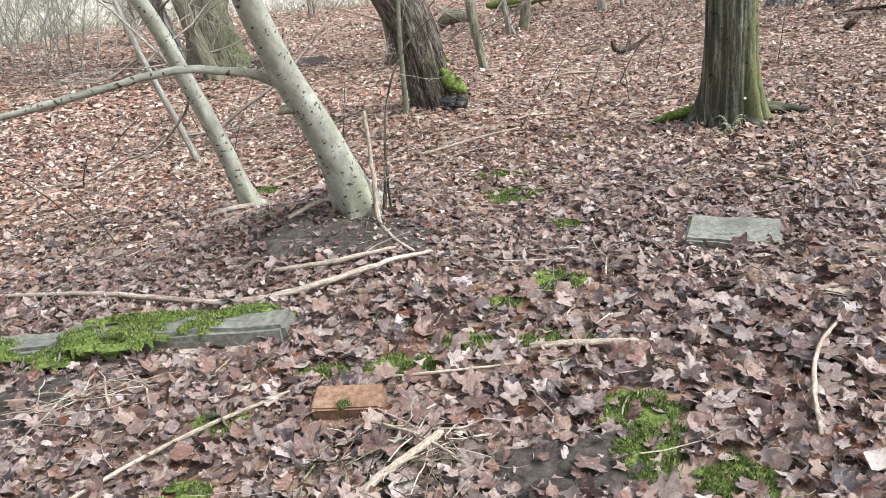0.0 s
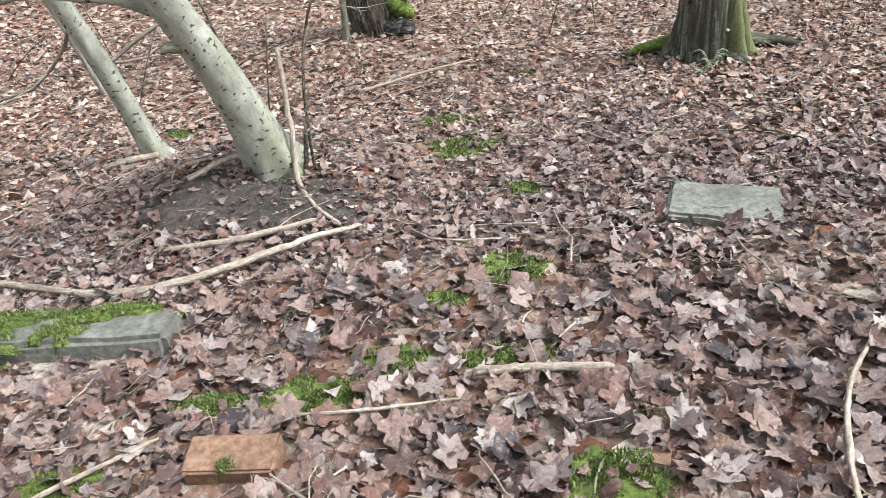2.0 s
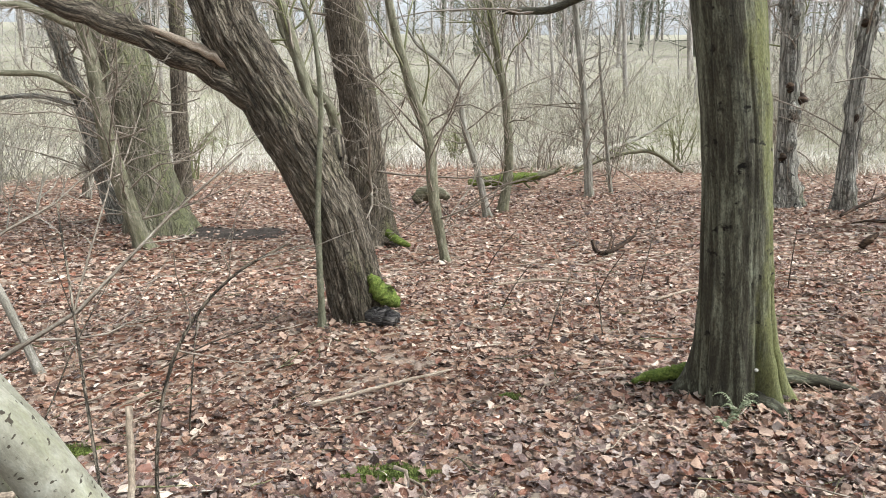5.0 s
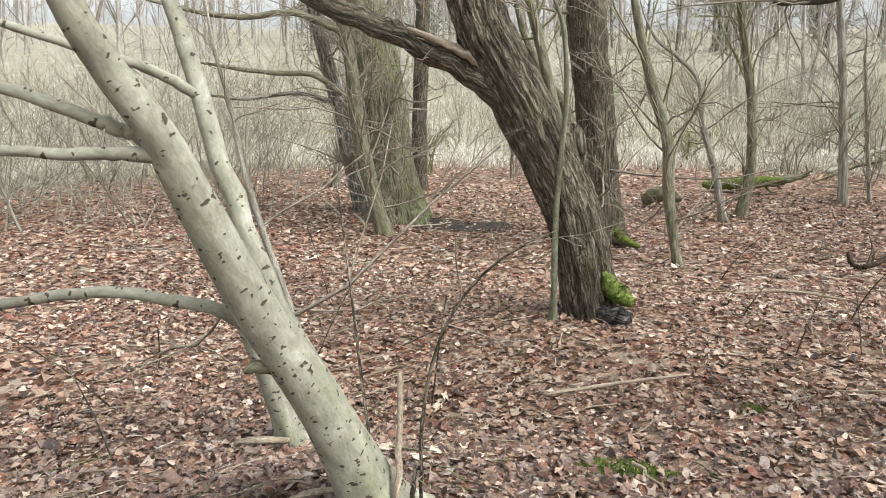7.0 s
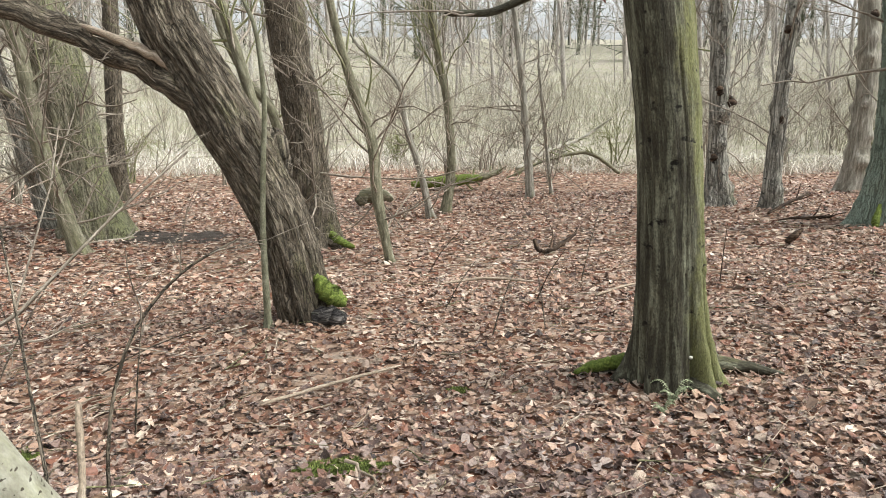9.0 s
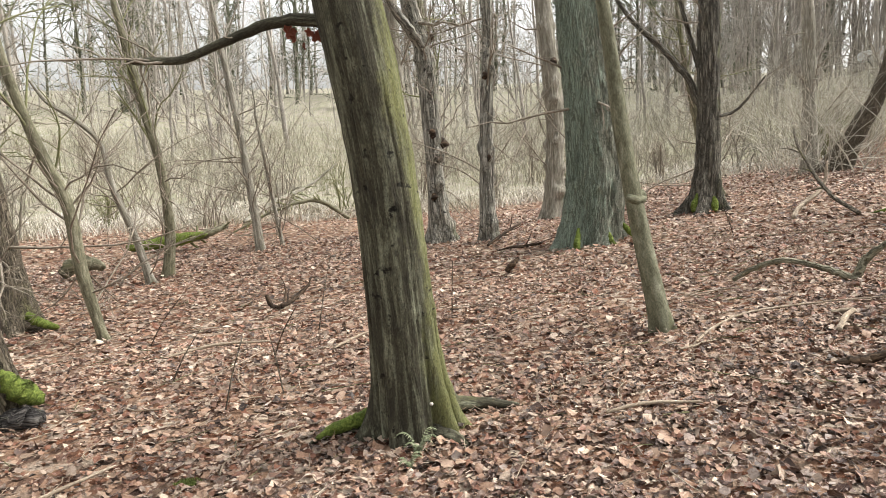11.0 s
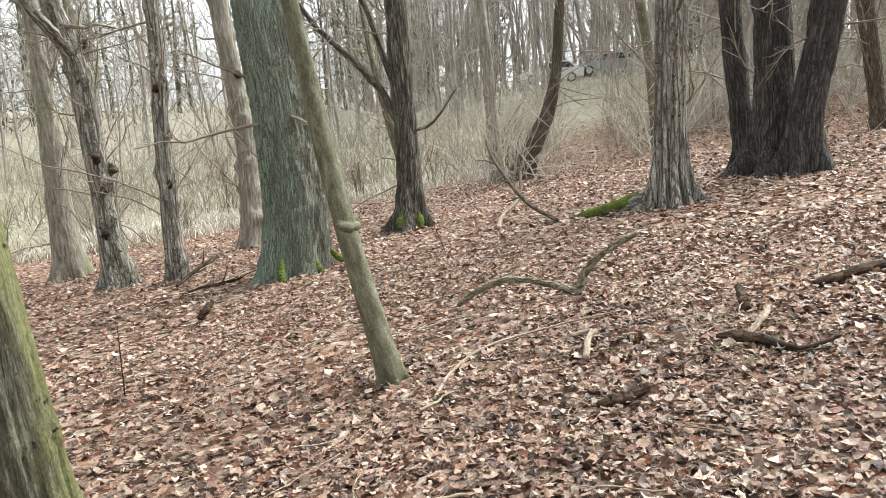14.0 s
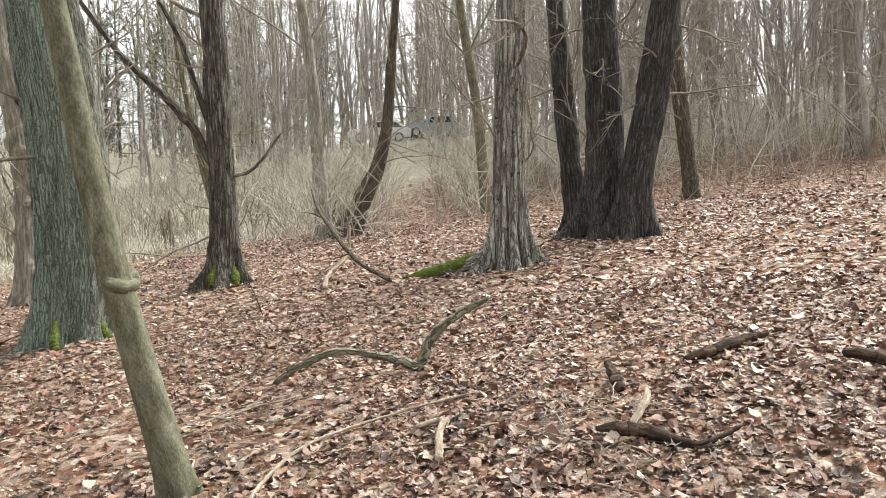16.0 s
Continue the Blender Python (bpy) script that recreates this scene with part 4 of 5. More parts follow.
tree("far_tree", "slim straight trunk up the slope", [(29.31, 8.6, 2.29, 0.2), (29.27, 8.87, 4.8, 0.19), (29.19, 9.3, 7.69, 0.18)], GREY, "furrow", 18, 0.3, 14, 14, 0.4, 2.4, seed=88)


# ---- fallen wood ----
def stick(label, points, material=STICK, name="fallen_stick", category="stick", lay=True, side_twigs=0, seed=1, sides=8):
    p = [list(q) for q in points]
    if lay:
        for q in p:
            q[2] = gz(q[0], q[1]) + q[2] + q[3] * 0.8
    me, line = limb_mesh(p, sides, 9 * len(p), seed, 0.13 if material is ROTTEN else 0.07)
    if not side_twigs:
        ob = part(name, me, material)
        return tagged(ob, label, category, "fallen wood")
    root = thing(name, p[0][:3], label, category, "fallen wood")
    part("stem", me, material, root)
    rng = np.random.default_rng(seed)
    one, r1 = spawn(line[None, :, :3], line[None, :, 3], side_twigs, 0.3, 0.7, rng, 5, 0.5)
    part("twig", mesh_of("twig", *tubes(one, r1, 4)), material, root, kind="stuff")
    return root


stick("long pale dead branch lying across the leaves", [(-2.7, 4.09, 0.02, 0.012), (-1.89, 3.8, 0.03, 0.014), (-1.17, 3.5, 0.02, 0.015), (-0.78, 3.48, 0.03, 0.017), (-0.33, 3.66, 0.06, 0.013), (-0.1, 3.78, 0.05, 0.01)], sides=10)
stick("short pale stick beside the moss", [(0.3, 2.7, 0.025, 0.014), (0.5, 2.68, 0.03, 0.014), (0.7, 2.64, 0.03, 0.013)], sides=10)
stick("thick pale stick poking out of the leaves", [(-0.28, 1.86, 0.02, 0.012), (-0.15, 2.0, 0.035, 0.013), (-0.02, 2.13, 0.05, 0.012)], sides=10)
stick("thin grey twig on the leaves", [(-0.22, 2.6, 0.03, 0.005), (0.0, 2.57, 0.04, 0.006), (0.25, 2.58, 0.03, 0.004)])
stick("thin bent twig on the leaves", [(1.06, 1.98, 0.02, 0.007), (1.13, 2.2, 0.05, 0.008), (1.25, 2.42, 0.05, 0.007), (1.5, 2.7, 0.03, 0.005)])
stick("thin twig across bare soil", [(-1.3, 1.95, 0.02, 0.006), (-0.95, 2.3, 0.03, 0.008), (-0.6, 2.55, 0.03, 0.006)])
stick("dead twigs tangled near the brick", [(-0.3, 2.3, 0.03, 0.005), (-0.12, 2.15, 0.05, 0.005), (0.02, 2.0, 0.05, 0.004)], side_twigs=6, seed=4)
stick("bent root-like stick at the foot of the pale tree", [(-0.47, 4.42, 0.55, 0.012), (-0.44, 4.32, 0.22, 0.013), (-0.42, 4.2, 0.02, 0.013), (-0.32, 4.0, 0.02, 0.01), (-0.2, 3.86, 0.02, 0.007)])
stick("curved stick under the pale tree", [(-0.95, 4.25, 0.02, 0.014), (-0.75, 4.33, 0.05, 0.014), (-0.6, 4.38, 0.02, 0.012)])
stick("brown stick on the bare mound", [(-0.95, 3.75, 0.02, 0.012), (-0.6, 3.72, 0.05, 0.014), (-0.3, 3.85, 0.05, 0.01)])
stick("grey stick by the slim pale tree", [(-1.75, 5.2, 0.02, 0.02), (-1.6, 5.18, 0.05, 0.022), (-1.42, 5.2, 0.05, 0.018)])
stick("long thin stick lying on the slope", [(4.35, 6.21, 0.02, 0.009), (4.74, 6.42, 0.03, 0.011), (5.15, 6.47, 0.04, 0.01), (5.61, 6.25, 0.05, 0.008), (6.0, 5.96, 0.05, 0.005)])
stick("small forked stick lying in the leaves", [(5.15, 5.7, 0.03, 0.02), (5.4, 5.85, 0.05, 0.02), (5.6, 5.95, 0.03, 0.018), (5.5, 6.05, 0.03, 0.012)])
stick("pale arched fallen branch with a kinked end", [(6.1, 7.6, 0.02, 0.024), (6.15, 7.4, 0.13, 0.025), (6.28, 7.15, 0.19, 0.026), (6.5, 6.9, 0.1, 0.028), (6.64, 6.74, 0.0, 0.038), (6.7, 6.7, 0.15, 0.034), (6.8, 6.55, 0.3, 0.028), (6.92, 6.32, 0.42, 0.018)], OLIVE, "fallen_branch", "branch", sides=12)
stick("brown rotten log half sunk in the leaves", [(6.8, 4.94, 0.01, 0.024), (6.93, 4.8, 0.02, 0.034), (7.08, 4.66, 0.03, 0.032), (7.24, 4.53, 0.04, 0.02)], ROTTEN, "rotten_log", "log", sides=14)
stick("dark twisted driftwood-like branch", [(5.55, 5.08, 0.05, 0.014), (5.6, 4.95, 0.03, 0.034), (5.61, 4.82, 0.02, 0.03), (5.58, 4.62, 0.02, 0.016), (5.75, 4.47, 0.05, 0.012)], ROTTEN, "rotten_branch", "branch", sides=14)
stick("dead branch running up from the dark one", [(5.7, 4.95, 0.02, 0.018), (5.95, 4.95, 0.07, 0.02), (6.15, 5.0, 0.05, 0.014)])
stick("broken brown stump leaning in the leaves", [(6.22, 5.16, -0.01, 0.028), (6.3, 5.22, 0.03, 0.034), (6.42, 5.3, 0.09, 0.02)], ROTTEN, "broken_stump", "stump", sides=12)
stick("dark wet clump of rotten wood", [(4.6, 5.28, 0.0, 0.025), (4.7, 5.18, 0.01, 0.035), (4.78, 5.08, 0.06, 0.02)], ROTTEN, "rotten_clump", "wood", sides=12)
stick("curled dark dead branch on the leaves", [(2.38, 11.62, 0.02, 0.02), (2.34, 11.5, 0.16, 0.022), (2.38, 11.4, 0.03, 0.03), (2.55, 11.42, 0.02, 0.034), (2.75, 11.6, 0.08, 0.028), (2.95, 11.75, 0.2, 0.014)], ROTTEN, "dead_branch", "branch", side_twigs=6, sides=10)
stick("dark broken stub in the leaves", [(5.33, 10.75, 0.0, 0.04), (5.4, 10.73, 0.08, 0.04), (5.5, 10.72, 0.17, 0.02)], ROTTEN, "broken_stump", "stump", sides=12)
stick("dark fallen branch before the oak", [(6.35, 12.95, 0.01, 0.016), (6.5, 12.72, 0.05, 0.022), (6.7, 12.66, 0.02, 0.024), (6.92, 12.5, 0.05, 0.016)], ROTTEN, "dead_branch", "branch", side_twigs=5)
stick("fallen branch beside the oak", [(6.5, 13.6, 0.03, 0.025), (7.0, 13.9, 0.14, 0.028), (7.6, 14.4, 0.22, 0.018)], ROTTEN, "dead_branch", "branch", side_twigs=5)
stick("thin stick on the leaves", [(3.1, 5.5, 0.03, 0.01), (3.3, 5.42, 0.05, 0.011), (3.55, 5.25, 0.04, 0.008)])
stick("thin stick on the leaves", [(-0.25, 6.3, 0.03, 0.012), (0.2, 6.55, 0.05, 0.012), (0.6, 6.85, 0.04, 0.008)])
stick("thin broken stick on the leaves", [(2.4, 8.6, 0.03, 0.012), (2.8, 8.9, 0.05, 0.012), (3.2, 9.0, 0.04, 0.01)])
stick("thin broken stick on the leaves", [(1.0, 9.6, 0.03, 0.014), (1.5, 9.7, 0.05, 0.016), (2.0, 9.5, 0.04, 0.01)])
stick("leaning dead branch near the curved tree", [(9.9, 9.2, 0.02, 0.03), (10.6, 10.3, 0.3, 0.03), (11.5, 11.6, 0.9, 0.028), (12.0, 12.2, 1.3, 0.015)], WILLOW, "dead_branch", "branch", side_twigs=6)
stick("pale dead branch up the slope", [(9.6, 10.0, 0.03, 0.03), (10.3, 10.5, 0.1, 0.035), (11.0, 10.7, 0.3, 0.03), (11.2, 10.8, 0.7, 0.02)], STICK, "dead_branch", "branch", side_twigs=3)
stick("brown log lying up the slope", [(6.6, 3.8, 0.03, 0.03), (6.7, 3.95, 0.05, 0.035), (6.78, 4.1, 0.05, 0.025)], ROTTEN, "rotten_log", "log", sides=12)
mossy_log = stick("mossy fallen log at the marsh edge", [(0.9, 19.6, 0.05, 0.1), (1.6, 19.8, 0.12, 0.12), (2.3, 19.7, 0.22, 0.1), (3.0, 19.9, 0.4, 0.06)], SAPLING, "mossy_log", "log", side_twigs=14, sides=14)
root_moss(mossy_log, [(0.8, 19.5, gz(0.8, 19.5) + 0.16, 0.06), (1.3, 19.55, gz(1.3, 19.55) + 0.22, 0.13), (1.9, 19.6, gz(1.9, 19.6) + 0.26, 0.14), (2.5, 19.65, gz(2.5, 19.65) + 0.34, 0.06)])
stick("fallen mossy bough in the marsh", [(3.6, 21.5, 0.3, 0.05), (4.6, 22.3, 0.7, 0.06), (5.6, 23.0, 1.0, 0.045), (6.6, 23.3, 1.6, 0.02)], GREY, "fallen_bough", "branch", side_twigs=24, sides=10)
stick("green mossy bough arching over the marsh", [(6.2, 21.0, 0.2, 0.05), (5.3, 20.8, 0.75, 0.055), (4.2, 20.7, 0.6, 0.04), (3.2, 20.6, 0.15, 0.02)], SAPLING, "fallen_bough", "branch", side_twigs=26, seed=5, sides=10)
stick("mossy stump among saplings", [(-0.3, 17.0, 0.0, 0.1), (-0.1, 17.0, 0.12, 0.15), (0.15, 17.0, 0.18, 0.13), (0.4, 17.1, 0.1, 0.06)], SAPLING, "mossy_stump", "stump", sides=16)


def shoot(label, points, seed, n=8, size=0.5):
    p = [list(q) for q in points]
    for q in p:
        q[2] += gz(p[0][0], p[0][1])
    me, line = limb_mesh(p, 6, 30, seed, 0.03)
    root = thing("young_shoot", p[0][:3], label, "shoot", "young shoots")
    part("stem", me, WILLOW, root)
    rng = np.random.default_rng(seed)
    one, r1 = spawn(line[None, :, :3], line[None, :, 3], max(2, n // 2), size * 0.55, 0.5, rng, 6, 0.4, 0.0, 0.45)
    two, r2 = spawn(one, r1, 2, size * 0.4, 0.5, rng, 4, 0.6, 0.0)
    part("twig", mesh_of("twig", *joined([tubes(one, r1, 4), tubes(two, r2, 3)])), TWIG, root, kind="stuff")
    return root


shoot("thin brown shoot arching beside the pale tree", [(-0.36, 4.35, -0.05, 0.008), (-0.36, 4.36, 0.45, 0.0065), (-0.28, 4.4, 0.8, 0.006), (-0.12, 4.45, 1.02, 0.005), (0.08, 4.5, 1.14, 0.004)], 3)
shoot("bramble shoot at the foot of the pale tree", [(-0.45, 4.2, -0.05, 0.008), (-0.7, 4.6, 0.35, 0.007), (-1.0, 5.1, 0.75, 0.006), (-1.3, 5.6, 1.1, 0.005)], 5, 6)
shoot("short split pale shoot by the tree foot", [(-0.4, 4.28, -0.05, 0.012), (-0.38, 4.29, 0.12, 0.012), (-0.37, 4.31, 0.27, 0.006)], 6, 2, 0.15)
for k, (x, y) in enumerate([(-2.3, 4.9), (-2.9, 5.6), (-2.0, 6.4), (-3.4, 6.6), (1.3, 7.5), (1.75, 7.6), (1.0, 8.6), (1.9, 8.9), (-1.7, 7.3), (2.5, 9.6), (-0.9, 6.0), (3.7, 8.9), (-3.0, 8.8), (-3.9, 8.2), (8.4, 9.9), (0.9, 10.6)]):
    rng = np.random.default_rng(100 + k)
    dx, dy, h = rng.normal(0, 0.15), rng.normal(0, 0.15), rng.uniform(0.35, 0.9)
    shoot("thin bare shoot standing in the leaves", [(x, y, -0.04, 0.006), (x + dx, y + dy, h * 0.5, 0.005), (x + 2.2 * dx, y + 2.2 * dy, h, 0.003)], 200 + k, 5, 0.3)


# ---- brick, slab, kerb stone ----
def rough_block(size, bevel, seed, cuts=6, jitter=0.004):
    bm = bmesh.new()
    bmesh.ops.create_cube(bm, size=1)
    bmesh.ops.scale(bm, vec=size, verts=bm.verts)
    bmesh.ops.bevel(bm, geom=bm.edges[:], offset=bevel, segments=2, affect="EDGES")
    bmesh.ops.subdivide_edges(bm, edges=[e for e in bm.edges if e.calc_length() > min(size) * 0.6], cuts=cuts, use_grid_fill=True)
    bmesh.ops.triangulate(bm, faces=[f for f in bm.faces if len(f.verts) > 4])
    for v in bm.verts:
        v.co += noise.noise_vector(v.co * 9 + Vector((seed, 0, 0))) * jitter * 2 + noise.noise_vector(v.co * 40 + Vector((seed, 5, 0))) * jitter
    return bm


def laid(bm, x, y, lift, rx=0, ry=0, rz=0):
    bm.transform(pose(x, y, gz(x, y) + lift, rx, ry, rz))
    return bm


brick = thing("brick", (-0.36, 2.43, gz(-0.36, 2.43)), "weathered orange-red brick lying flat among leaves", "brick")
part("brick_body", laid(rough_block((0.25, 0.12, 0.075), 0.007, 3, 3, 0.0012), -0.36, 2.43, 0.032, 10, -3, -5), BRICK, brick)
moss_on(brick, (-0.37, 2.39, gz(-0.37, 2.39) + 0.062), (0.035, 0.025, 0.006), 61)
slab = thing("stone_slab", (1.38, 3.62, gz(1.38, 3.62)), "grey weathered stone slab lying in the leaves", "stone")
part("slab_body", laid(rough_block((0.43, 0.3, 0.09), 0.012, 8, 5, 0.004), 1.38, 3.62, 0.002, 2, -3, -22), STONE, slab)
moss_on(slab, (1.25, 3.78, gz(1.25, 3.78) + 0.05), (0.05, 0.05, 0.01), 62)
kerb = thing("kerb_stone", (-1.45, 3.22, gz(-1.45, 3.22)), "old concrete kerb block overgrown with green moss", "stone")
for k, (x, y, w, rz) in enumerate([(-2.15, 3.27, 0.66, -7), (-1.26, 3.165, 1.12, -7)]):
    part("kerb_block", laid(rough_block((w, 0.17, 0.16), 0.02, 20 + k, 5, 0.004), x, y, 0.005, 0, -5.5, rz), STONE, kerb)
for k, (x, y, a, b, lift) in enumerate([(-2.2, 3.24, 0.34, 0.13, 0.07), (-1.62, 3.17, 0.3, 0.13, 0.08), (-1.4, 3.13, 0.22, 0.13, 0.075), (-1.1, 3.14, 0.13, 0.09, 0.085), (-0.9, 3.2, 0.2, 0.06, 0.1), (-1.8, 3.1, 0.16, 0.1, 0.03), (-1.3, 3.24, 0.4, 0.06, 0.1)]):
    moss_on(kerb, (x, y, gz(x, y) + lift * 0.6 + 0.034), (a, b, 0.035), 70 + k)

for k, (x, y, a, b) in enumerate([(-0.16, 2.71, 0.17, 0.1), (0.06, 2.86, 0.12, 0.07), (0.44, 2.8, 0.17, 0.06), (0.52, 3.36, 0.17, 0.1), (0.62, 2.2, 0.13, 0.1), (0.6, 1.98, 0.1, 0.13), (0.36, 4.78, 0.2, 0.13), (0.66, 4.06, 0.09, 0.1),
                                  (-0.5, 2.72, 0.14, 0.05), (0.24, 3.2, 0.1, 0.06), (-0.83, 2.42, 0.1, 0.07), (0.97, 6.4, 0.06, 0.05), (0.35, 5.3, 0.2, 0.1), (-1.5, 5.9, 0.12, 0.1), (0.8, 1.85, 0.12, 0.08), (-0.8, 2.0, 0.12, 0.07)]):
    moss_patch(x, y, a * 1.3, b * 1.3, 300 + 7 * k)
EARTHY = [(-0.62, 4.05, 0.5, 0.24), (0.35, 1.98, 0.22, 0.16), (-1.9, 2.75, 0.35, 0.25), (-3.3, 14.0, 1.0, 0.5), (-0.95, 4.15, 0.2, 0.15)]

for k, (x, y, sx, sy) in enumerate(EARTHY):
    n = 34
    u, v = np.meshgrid(np.linspace(-1, 1, n), np.linspace(-1, 1, n), indexing="ij")
    rr = np.hypot(u, v) + 0.7 * (lattice(u * 3 + 9, v * 3 + 9, 40, 500 + k) - 0.4)
    px, py = x + u * sx * 1.15, y + v * sy * 1.15
    pz = ground_z(px, py) + 0.016 * (1 - rr**2) + 0.02 * (lattice(u * 9 + 20, v * 9 + 20, 60, 510 + k) - 0.35)
    i = np.arange(n * n).reshape(n, n)
    q = np.stack([i[:-1, :-1], i[1:, :-1], i[1:, 1:], i[:-1, 1:]], -1).reshape(-1, 4)
    ob = part("earth_patch", mesh_of("earth_patch", np.stack([px, py, pz], -1), q[(rr.ravel()[q] < 1.1).all(1)]), EARTH)
    tagged(ob, "bare dark crumbly earth between fallen leaves", "soil", "bare earth")


# ---- fern at the beech ----
def frond_plant(x, y, count, size, seed, label):
    rng = np.random.default_rng(seed)
    root = thing("fern", (x, y, gz(x, y)), label, "plant")
    for _ in range(count):
        turn, h = rng.uniform(0, 6.28), size * rng.uniform(0.6, 1.2)
        out = np.array([math.cos(turn), math.sin(turn), 0])
        s = np.linspace(0, 1, 14)
        line = np.array([x, y, gz(x, y)]) + out * (s**1.3)[:, None] * h * 0.7 + np.array([0, 0, 1]) * (np.sin(s * 2.2) * h * 0.75)[:, None]
        v, q, _ = tubes(line[None], np.linspace(0.002, 0.0006, 14)[None], 3)
        across = np.array([-out[1], out[0], 0])
        verts, faces = [v], []
        n = len(v)
        tri = []
        for i in range(2, 14):
            for sgn in (-1, 1):
                w = h * 0.22 * (1 - s[i]) + 0.008
                tip = line[i] + across * sgn * w + out * w * 0.5 + np.array([0, 0, -0.2 * w])
                verts.append(np.array([line[i] - out * 0.006, line[i] + out * 0.006, tip]))
                tri.append([n, n + 1, n + 2])
                n += 3
        part("frond", mesh_of("frond", np.concatenate(verts), [q, np.array(tri)], smooth=False), FERN, root)
    return root


frond_plant(2.13, 5.86, 8, 0.15, 5, "small pale green fern at the foot of the tree")
frond_plant(2.02, 5.72, 6, 0.1, 6, "low greenish seedling in the leaves")
frond_plant(13.1, 7.6, 9, 0.45, 7, "green fern among the dark trunks")
frond_plant(13.9, 7.7, 7, 0.4, 8, "green fern among the dark trunks")


# ---- parked cars, far beyond the wood ----
def paint(name, colour, rough=0.3, metal=0.0):
    m, nodes, links, bsdf = shader(name, rough, 0.5)
    bsdf.inputs["Metallic"].default_value = metal
    place = nodes.new("ShaderNodeNewGeometry").outputs["Position"]
    links.new(blend(nodes, links, noise_at(nodes, links, place, 6, 5), tuple(0.8 * c for c in colour), tuple(min(1, 1.1 * c) for c in colour)), bsdf.inputs["Base Color"])
    return m


GLASS, RUBBER, CHROME, LAMP = paint("car_glass", (0.04, 0.05, 0.06), 0.1), paint("tyre_rubber", (0.02, 0.02, 0.02), 0.8), paint("wheel_metal", (0.5, 0.5, 0.5), 0.3, 1.0), paint("lamp_glass", (0.5, 0.1, 0.08), 0.2)


def prism(outline, half, inset=0.0):
    """A side outline (along, up) drawn out to both sides, its upper part drawn in."""
    bm = bmesh.new()
    rows = []
    for sgn in (-1, 1):
        rows.append([bm.verts.new((a, sgn * (half - inset * max(0, b - 0.9)), b)) for a, b in outline])
    n = len(outline)
    for i in range(n):
        bm.faces.new((rows[0][i], rows[0][(i + 1) % n], rows[1][(i + 1) % n], rows[1][i]))
    bm.faces.new(rows[0][::-1]), bm.faces.new(rows[1])
    bmesh.ops.recalc_face_normals(bm, faces=bm.faces[:])
    bmesh.ops.bevel(bm, geom=bm.edges[:], offset=0.04, segments=2, affect="EDGES")
    return bm


def car(x, y, turn, colour, label):
    root = thing("car", (x, y, gz(x, y)), label, "car", "parked cars beyond the wood")
    m = pose(x, y, gz(x, y), 0, 0, turn)
    coat = paint("car_paint", colour)

    def put(name, bm, material, parent=root, note=""):
        bm.transform(m)
        return part(name, bm, material, parent, note)

    put("body", prism([(-2.1, 0.35), (2.1, 0.3), (2.15, 0.62), (1.95, 0.82), (1.0, 0.95), (-1.9, 1.0), (-2.15, 0.85)], 0.86), coat)
    put("cabin", prism([(1.05, 0.93), (0.35, 1.42), (-1.2, 1.46), (-1.85, 0.97)], 0.82, 0.35), coat)
    for sgn in (-1, 1):
        bm = prism([(0.8, 0.98), (0.28, 1.34), (-0.35, 1.37), (-0.35, 0.99)], 0.02)
        bm.transform(pose(0, sgn * 0.78, 0, -sgn * 14))
        put("window", bm, GLASS)
        bm = prism([(-0.42, 0.99), (-0.42, 1.37), (-1.1, 1.37), (-1.55, 1.0)], 0.02)
        bm.transform(pose(0, sgn * 0.78, 0, -sgn * 14))
        put("window", bm, GLASS)
    for a in (-1.3, 1.3):
        for sgn in (-1, 1):
            bm = bmesh.new()
            bmesh.ops.create_cone(bm, cap_ends=True, segments=20, radius1=0.32, radius2=0.32, depth=0.2)
            bm.transform(pose(a, sgn * 0.8, 0.32, 90))
            wheel = put("wheel", bm, RUBBER)
            bm = bmesh.new()
            bmesh.ops.create_cone(bm, cap_ends=True, segments=16, radius1=0.2, radius2=0.17, depth=0.05)
            bm.transform(pose(a, sgn * 0.91, 0.32, 90 * sgn))
            put("rim", bm, CHROME, wheel)
    for sgn in (-1, 1):
        bm = bmesh.new()
        bmesh.ops.create_cube(bm, size=1)
        bmesh.ops.scale(bm, vec=(0.08, 0.25, 0.14), verts=bm.verts)
        bm.transform(pose(-2.12, sgn * 0.65, 0.78))
        put("tail_light", bm, LAMP)
    return root


car(44.2, 33.2, 124, (0.85, 0.86, 0.88), "white parked car seen through the trees")
car(46.4, 30.2, 126, (0.33, 0.37, 0.40), "dark grey-blue parked car seen through the trees")

# ---- far wood, thicket, reeds ----


def far_stems(places, height, radius, seed, lean=0.12, rings=9):
    r = np.random.default_rng(seed)
    n = len(places)
    base = np.c_[places, ground_z(places[:, 0], places[:, 1]) - 0.2]
    h = height * r.uniform(0.6, 1.25, n)
    s = np.linspace(0, 1, rings)
    tilt = r.normal(0, lean, (n, 2))
    bend = r.normal(0, lean * 0.6, (n, 2))
    paths = np.repeat(base[:, None], rings, 1)
    paths[:, :, 2] += h[:, None] * s
    paths[:, :, :2] += h[:, None, None] * (tilt[:, None] * s[:, None] + bend[:, None] * (s**2)[:, None])
    paths[:, 1:, :2] += np.cumsum(r.normal(0, 0.02, (n, rings - 1, 2)), 1) * h[:, None, None] * 0.4
    rad = (radius * r.lognormal(0, 0.35, n))[:, None] * (1 - 0.75 * s)
    return paths, rad


